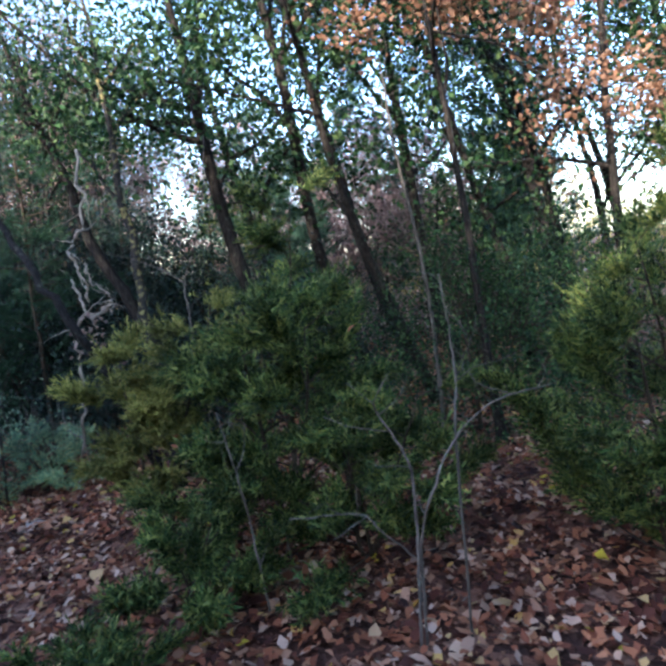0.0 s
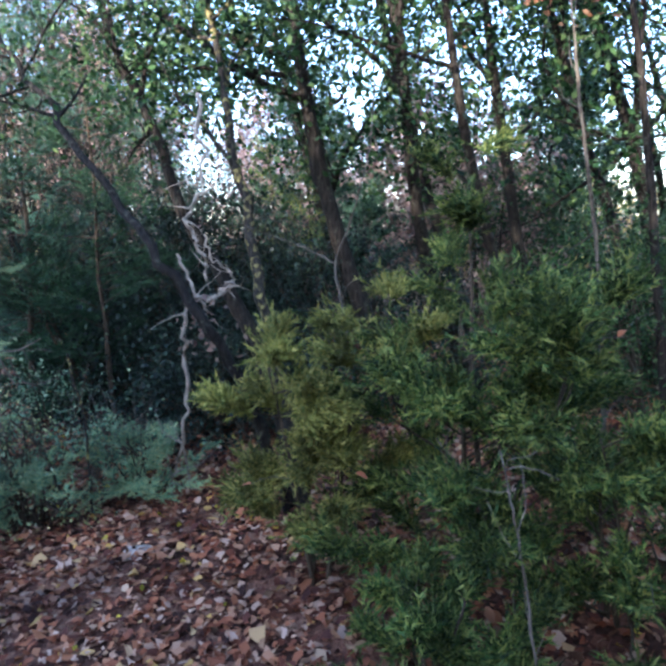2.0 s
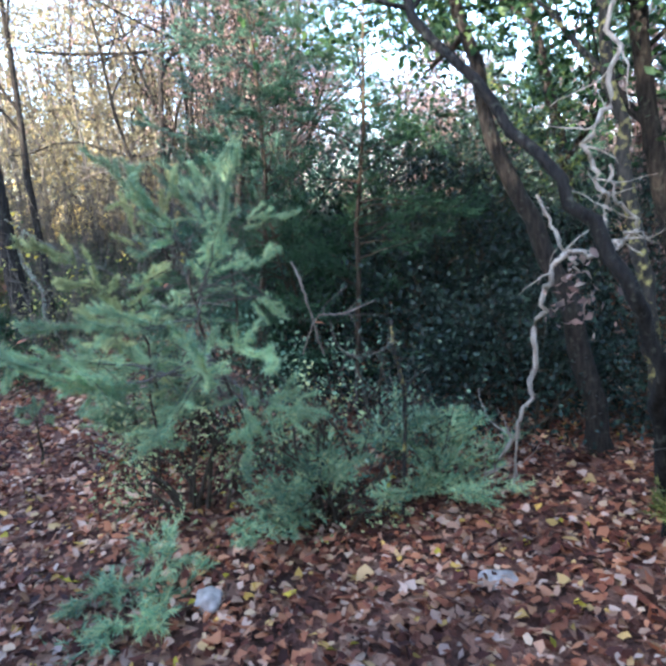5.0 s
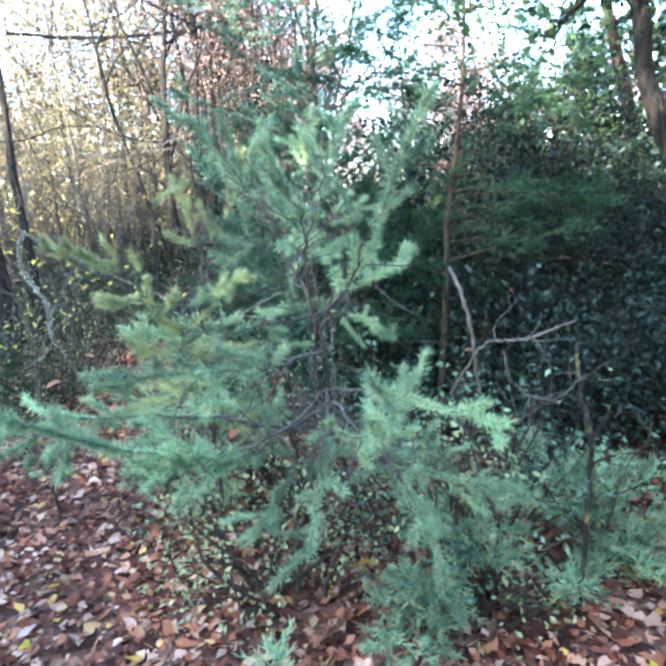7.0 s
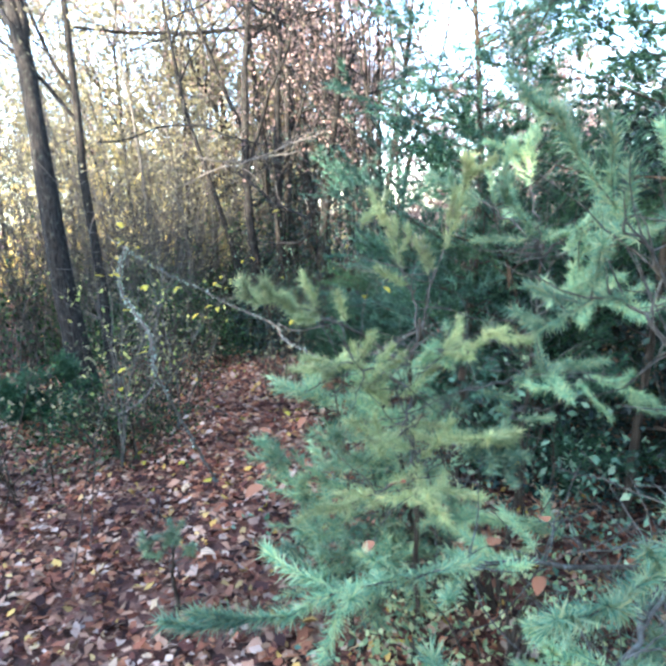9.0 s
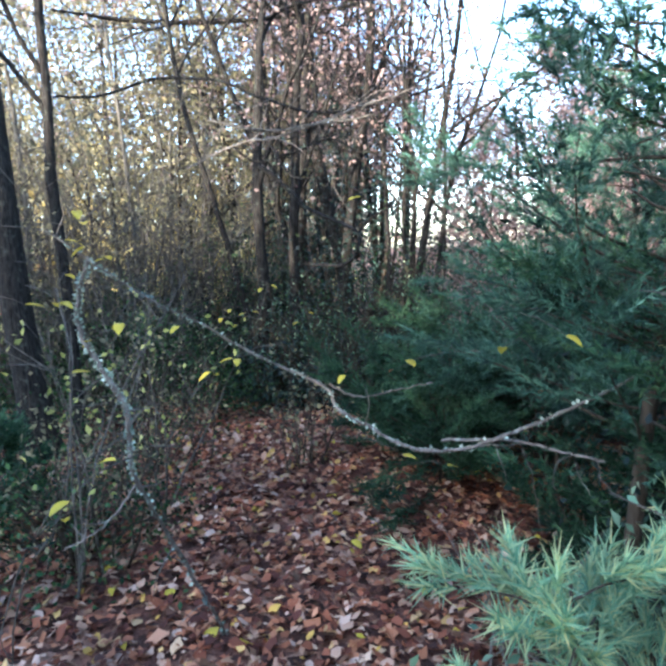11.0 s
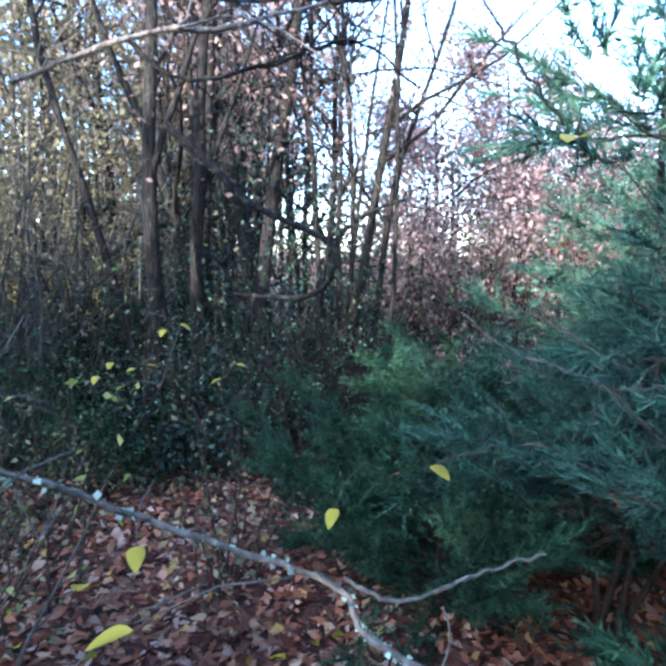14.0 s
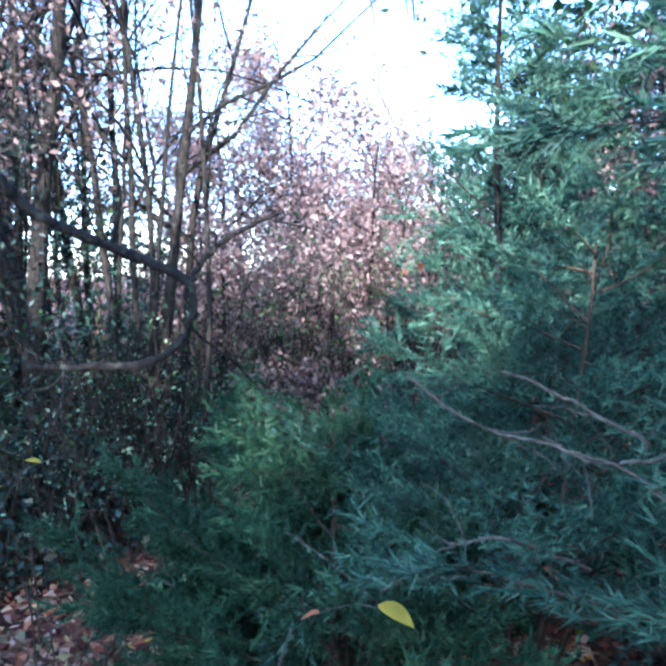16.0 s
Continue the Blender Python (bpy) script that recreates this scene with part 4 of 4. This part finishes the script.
stick("dead_branch", [(-5.91, 6.44, 2.12), (-5.74, 6.53, 2.14), (-5.55, 6.61, 2.21), (-5.31, 6.68, 2.20), (-5.15, 6.71, 2.13), (-4.90, 6.77, 2.07), (-4.71, 6.81, 2.12), (-4.58, 6.79, 2.24)], [0.006, 0.008, 0.008, 0.007, 0.004], BARK_MOTTLED, "long dark bare branch arching overhead", "branch", 34, 9, 0.35)
stick("dead_branch", [(-5.37, 7.50, 1.97), (-5.28, 7.52, 1.90), (-5.19, 7.53, 1.81), (-5.11, 7.53, 1.73), (-4.94, 7.52, 1.65), (-4.84, 7.50, 1.59), (-4.84, 7.50, 1.49), (-4.92, 7.52, 1.42), (-5.07, 7.53, 1.42), (-5.17, 7.53, 1.43)],
      [0.018, 0.016, 0.014, 0.012, 0.008], BARK_MOTTLED, "dark crooked bare branch bending back on itself", "branch", 24, 8, 0.25)
stick("dead_branch", [(-4.83, 7.50, 1.59), (-4.79, 7.54, 1.64), (-4.70, 7.57, 1.70), (-4.57, 7.64, 1.75)], [0.012, 0.006], BARK_DARK, "dark bare forked branch", "branch", 25, 5, 0.2)
stick("dead_branch", [(-8.21, 10.49, 4.05), (-7.57, 10.81, 4.01), (-6.8, 11.09, 4.02), (-5.95, 11.29, 4.08), (-5.02, 11.38, 4.18)], [0.02, 0.032, 0.034, 0.03, 0.02], BARK_DARK, "long dark bare bough reaching across oak stems", "branch", 37, 9, 0.8)
stick("dead_twig", [(-4.69, 6.46, 1.99), (-4.73, 6.22, 1.86), (-4.75, 6.04, 1.74), (-4.72, 6.0, 1.67)], [0.003, 0.002], BARK_BROWN, "thin drooping twig holding a yellow leaf", "twig", 38)
stick("dead_twig", [(-4.38, 7.01, 1.41), (-4.28, 6.96, 1.36), (-4.19, 6.85, 1.28)], [0.004, 0.005], BARK_GREY, "bare twig over a juniper", "twig", 26, 3, 0.2)
stick("dead_twig", [(-4.49, 7.16, 1.39), (-4.39, 7.07, 1.3), (-4.28, 6.96, 1.26), (-4.19, 6.85, 1.21), (-4.0, 6.8, 1.0)], [0.004, 0.005], BARK_GREY, "bare twig over a juniper", "twig", 27, 5, 0.2)
stick("dead_twig", [(-4.15, 7.15, 1.22), (-4.13, 7.06, 1.19), (-4.12, 6.98, 1.2), (-4.0, 6.91, 1.22)], [0.003, 0.006], BARK_GREY, "bare twig curving through a juniper", "twig", 28, 4, 0.2)
stick("dead_twig", [(-4.55, 7.19, 0.94), (-4.47, 7.2, 0.96), (-4.34, 7.24, 0.97), (-4.2, 7.2, 0.97), (-4.05, 7.11, 0.9)], [0.003, 0.006], BARK_GREY, "bare twig holding a yellow leaf", "twig", 29, 3, 0.2)

for x, y, n in ((-5.85, 9.8, 93), (-5.2, 9.6, 94), (-4.75, 9.8, 95)):
    twig_bush("twiggy_bush", on(x, y), "brown tangled undergrowth with pale leaf specks", n, 1.35, 0.6, BARK_BROWN, 40, "brown tangles", PRIVET, 0.032, 2)
leafy_bush("evergreen_bush", on(-5.45, 9.75), "dark low evergreen at the foot of slender stems", "bush", 96, (0.9, 0.4, 1.0), HOLM, 120, 45, 0.045, 0.16)
twig_bush("leafy_sapling", on(-5.28, 8.15), "small shrub with dull yellow-green leaves", 97, 0.95, 0.3, BARK_BROWN, 10, "", YELLOW, 0.045, 4)
for x, y, h, w, n in ((-4.5, 8.4, 0.8, 0.65, 98), (-4.1, 8.5, 1.0, 0.8, 99)):
    conifer("juniper_bush", on(x, y), "dark green juniper with drooping feathery sprays", "bush", n, h, w, JUNIPER_DARK, 4, 90, 32, 22, 0.036, 0.007, slim=0.5, plume=True)

for x, y, n in ((-6.05, 6.6, 107), (-6.3, 7.3, 108), (-5.95, 7.4, 109)):
    twig_bush("leafy_sapling", on(x, y), "thin sapling with scattered pale yellow-green leaves", n, 1.75, 0.35, BARK_GREY, 4, "leafy saplings", PALE_LEAF, 0.045, 2)

# ---------------- surrounding wood ----------------
rng = np.random.default_rng(77)
thin = tree("sapling_tree", on(-9.0, 11.0), "thin grey sapling with sparse yellow leaves", 43, 6.5, 0.045, BARK_GREY, YELLOW, 0.07, 12, 0.25, group="thin wood", count=6, first=0.25, bend=0.06)
thin2 = tree("sapling_tree", on(-8.0, 12.5), "thin dark sapling with sparse russet leaves", 44, 6.0, 0.04, BARK_DARK, RUSSET, 0.06, 5, 0.22, group="thin wood", count=6, first=0.25, bend=0.07)
rust = tree("oak_tree", on(-1.5, 15.5), "slender oak with a russet autumn crown", 45, 4.6, 0.07, BARK_DARK, RUSSET, 0.082, 30, 0.28, group="russet oaks", count=7, first=0.25)
gold = tree("oak_tree", on(-10, 15.5), "slender oak with a yellow autumn crown", 46, 6.5, 0.08, BARK_DARK, YELLOW, 0.085, 34, 0.34, group="yellow oaks", count=7, first=0.25)
green = tree("oak_tree", on(5.5, 11.0), "dark oak with a green evergreen crown", 47, 6.5, 0.1, BARK_DARK, IVY, 0.08, 30, 0.36, (-0.12, 0), group="evergreen oaks", count=7, first=0.25)
pine = conifer("pine_tree", on(-0.6, 11.2), "tall blue-green pine with dense branches", "pine", 48, 5.2, 1.7, JUNIPER_TEAL, 1, 90, 24, 16, 0.1, 0.018, low=0.1, group="pines", bark=BARK_DARK)
scrub = leafy_bush("thicket_bush", on(-8.6, 10.3), "grey-green thicket bush under slender trees", "bush", 49, (1.5, 1.2, 1.5), IVY, 110, 24, 0.072, 0.25, group="thicket")
brown = leafy_bush("thicket_bush", on(-3.0, 13.2), "russet and grey thicket bush under slender trees", "bush", 50, (1.8, 1.3, 1.6), RUSSET, 120, 26, 0.07, 0.3, group="thicket", stems=26)
amber = leafy_bush("thicket_bush", on(3.0, 22.0), "yellow thicket bush with sunlight painted into its leaves", "bush", 53, (3.0, 2.0, 3.0), YELLOW_SUNLIT, 200, 18, 0.14, 0.4, group="far thicket", stems=20)
blush = tree("oak_tree", on(-2.4, 11.4), "young oak with a dull pinkish russet crown", 57, 3.0, 0.035, BARK_DARK, BLUSH, 0.075, 22, 0.22, group="russet oaks", count=7, first=0.15)
bare = twig_bush("twiggy_bush", on(-7.9, 10.2), "leafless tangled grey bush under slender trees", 84, 2.6, 1.2, BARK_GREY, 50, "tangle", YELLOW)
bare2 = twig_bush("twiggy_bush", on(-6.4, 10.6), "dark tangled bush with a few dull leaves", 85, 2.0, 1.0, BARK_DARK, 50, "tangle", IVY, 0.04, 4)
# Added out of view to keep the low sun off the clearing.
sun_block = leafy_bush("sun_block_thicket", on(-3.0, -7.0), "tall unseen evergreen thicket added to block the low sun", "bush", 54, (3.5, 2.5, 5.0), HOLM, 240, 13, 0.58, 0.6, group="closing thicket", stems=20)


def spread_copies(ob, count, area, least, most, turn=180):
    x0, x1, y0, y1 = area
    for _ in range(count):
        x, y = rng.uniform(x0, x1), rng.uniform(y0, y1)
        copy_thing(ob, pose(*on(x, y), 0, 0, rng.uniform(-turn, turn)) @ Matrix.Scale(rng.uniform(least, most), 4))


conifer("juniper_bush", on(-3.15, 8.65), "tall slim blue-green juniper against the sky", "bush", 101, 3.9, 0.55, JUNIPER_TEAL, 1, 58, 9, 18, 0.045, 0.008, low=0.3, slim=0.35, rise=0.7, bark=BARK_DARK)
copy_thing(pine, pose(*on(-1.3, 9.9), 0, 0, 70) @ Matrix.Scale(0.85, 4))
spread_copies(thin2, 6, (-6.2, -4.2, 10.6, 13), 0.9, 1.3)
spread_copies(thin, 22, (-14, -6.3, 10.5, 18), 0.7, 1.2)
spread_copies(thin2, 24, (-13, -5.5, 11, 17), 0.7, 1.2)
spread_copies(thin, 6, (-9, -5.5, 11, 15), 0.5, 0.8)
spread_copies(bare, 9, (-12, -6.3, 9.6, 14), 0.8, 1.5)
spread_copies(bare2, 7, (-7.6, -4.0, 9.9, 12), 0.7, 1.2)
spread_copies(bare2, 6, (-4, 3, 9.5, 13), 0.7, 1.1)
spread_copies(scrub, 7, (-8.5, -4.2, 10.2, 12.5), 0.4, 0.75)
spread_copies(gold, 14, (-20, -6, 14, 26), 0.8, 1.2)
spread_copies(rust, 10, (-7, 3, 13.5, 20), 0.75, 1.0)
spread_copies(rust, 3, (-6.6, -4.4, 14, 17), 1.2, 1.5)
spread_copies(blush, 7, (-4.1, -0.4, 10.8, 13.2), 0.7, 0.92)
spread_copies(blush, 5, (0.5, 6, 9.6, 13), 1.1, 1.4)
spread_copies(gold, 3, (-9, -5.6, 12, 15), 1.0, 1.2)
haze = tree("oak_tree", on(0.5, 16.5), "far slender oak with a dense pinkish crown", 59, 4.4, 0.06, BARK_DARK, BLUSH, 0.085, 15, 0.36, group="far oaks", count=9, first=0.25)
spread_copies(haze, 11, (-2.8, 6.5, 15, 20), 0.65, 1.0)
spread_copies(green, 7, (3.2, 10, 7.5, 14), 0.8, 1.1, 30)
spread_copies(pine, 4, (0.6, 4.0, 10.5, 14), 0.7, 1.15)
spread_copies(scrub, 8, (-14, -6.5, 10, 17), 0.6, 1.1)
spread_copies(brown, 12, (-6, 4, 12.5, 18), 0.7, 1.1)
spread_copies(amber, 4, (-24, -7, 20, 27), 1.3, 2.1)
spread_copies(amber, 8, (1, 17, 17, 25), 0.9, 1.4)
# Unseen copies behind the walk; the largest also cut skylight.
for x, y, size in ((-7, -5, 1.15), (-10, -4, 1.1), (-13, -2, 1.1), (-16, 1, 1.15), (-9, -9, 1.15), (-13, -7, 1.05), (-17, -4, 1.1), (2.5, -7, 1.5), (9.5, 0, 1.4)):
    copy_thing(sun_block, pose(*on(x, y), 0, 0, x * 40) @ Matrix.Scale(size, 4))

# ---------------- single yellow leaves ----------------
BRIGHT = "bright yellow leaf hanging from a bare twig"
for k, p in enumerate([(-4.7, 6.0, 1.66), (-5.51, 5.87, 1.54), (-5.47, 5.89, 1.51), (-5.58, 5.65, 1.39), (-5.51, 5.7, 1.39), (-5.33, 5.68, 1.33), (-5.14, 6.07, 1.16), (-5.21, 6.05, 1.12), (-5.44, 5.51, 0.85),
                       (-4.76, 6.04, 0.55), (-4.59, 6.14, 0.81), (-4.44, 6.12, 0.78), (-4.28, 5.99, 1.2), (-4.16, 5.75, 1.27), (-4.58, 7.14, 0.95), (-4.87, 6.93, 0.92),
                       (-5.69, 6.32, 1.5), (-5.6, 6.02, 1.62), (-5.48, 5.99, 1.29), (-5.59, 5.99, 1.24), (-5.3, 6.35, 1.05), (-5.22, 6.39, 1.1), (-5.4, 6.3, 1.29), (-5.32, 6.08, 1.27),
                       (-5.5, 5.67, 1.39), (-5.38, 5.51, 1.23), (-5.21, 5.37, 1.06), (-5.25, 5.24, 1.02), (-5.49, 5.79, 1.64), (-5.52, 5.77, 1.56), (-5.58, 5.85, 1.46)]):
    hanging_leaf(p, 0.08 if k == 14 else 0.06 if k in (15, 18) else 0.05, k, LEMON, BRIGHT)
for k, p in enumerate([(-5.46, 7.8, 1.28), (-5.41, 7.81, 1.3), (-5.68, 7.84, 1.15), (-5.59, 7.87, 1.12), (-5.55, 7.88, 1.13), (-5.28, 8.03, 1.04), (-5.22, 8.04, 1.1), (-5.73, 7.83, 1.1), (-5.64, 7.86, 1.05)]):
    hanging_leaf(p, 0.05, 40 + k, LEMON, BRIGHT)
rc = np.random.default_rng(5)
for x, y, z, r in ((-0.4, 3.3, 1.1, 0.6), (-1.2, 3.4, 0.8, 0.45), (0.0, 2.8, 0.55, 0.4), (-3.5, 4.5, 1.1, 0.6), (-4.0, 4.5, 0.9, 0.5), (-3.75, 7.6, 1.2, 0.8), (-4.35, 7.8, 0.8, 0.6), (-3.15, 8.4, 1.6, 0.5)):
    for k in range(5):
        a, u = rc.uniform(0, 2 * np.pi), rc.uniform(-0.6, 0.3)
        hanging_leaf((x + math.cos(a) * r * math.sqrt(1 - u * u), y + math.sin(a) * r * math.sqrt(1 - u * u), z + u * r * 0.7), rc.uniform(0.04, 0.065), int(rc.integers(9999)), LITTER,
                     "russet dead leaf caught on a bush", "dead_leaf", "caught leaves")
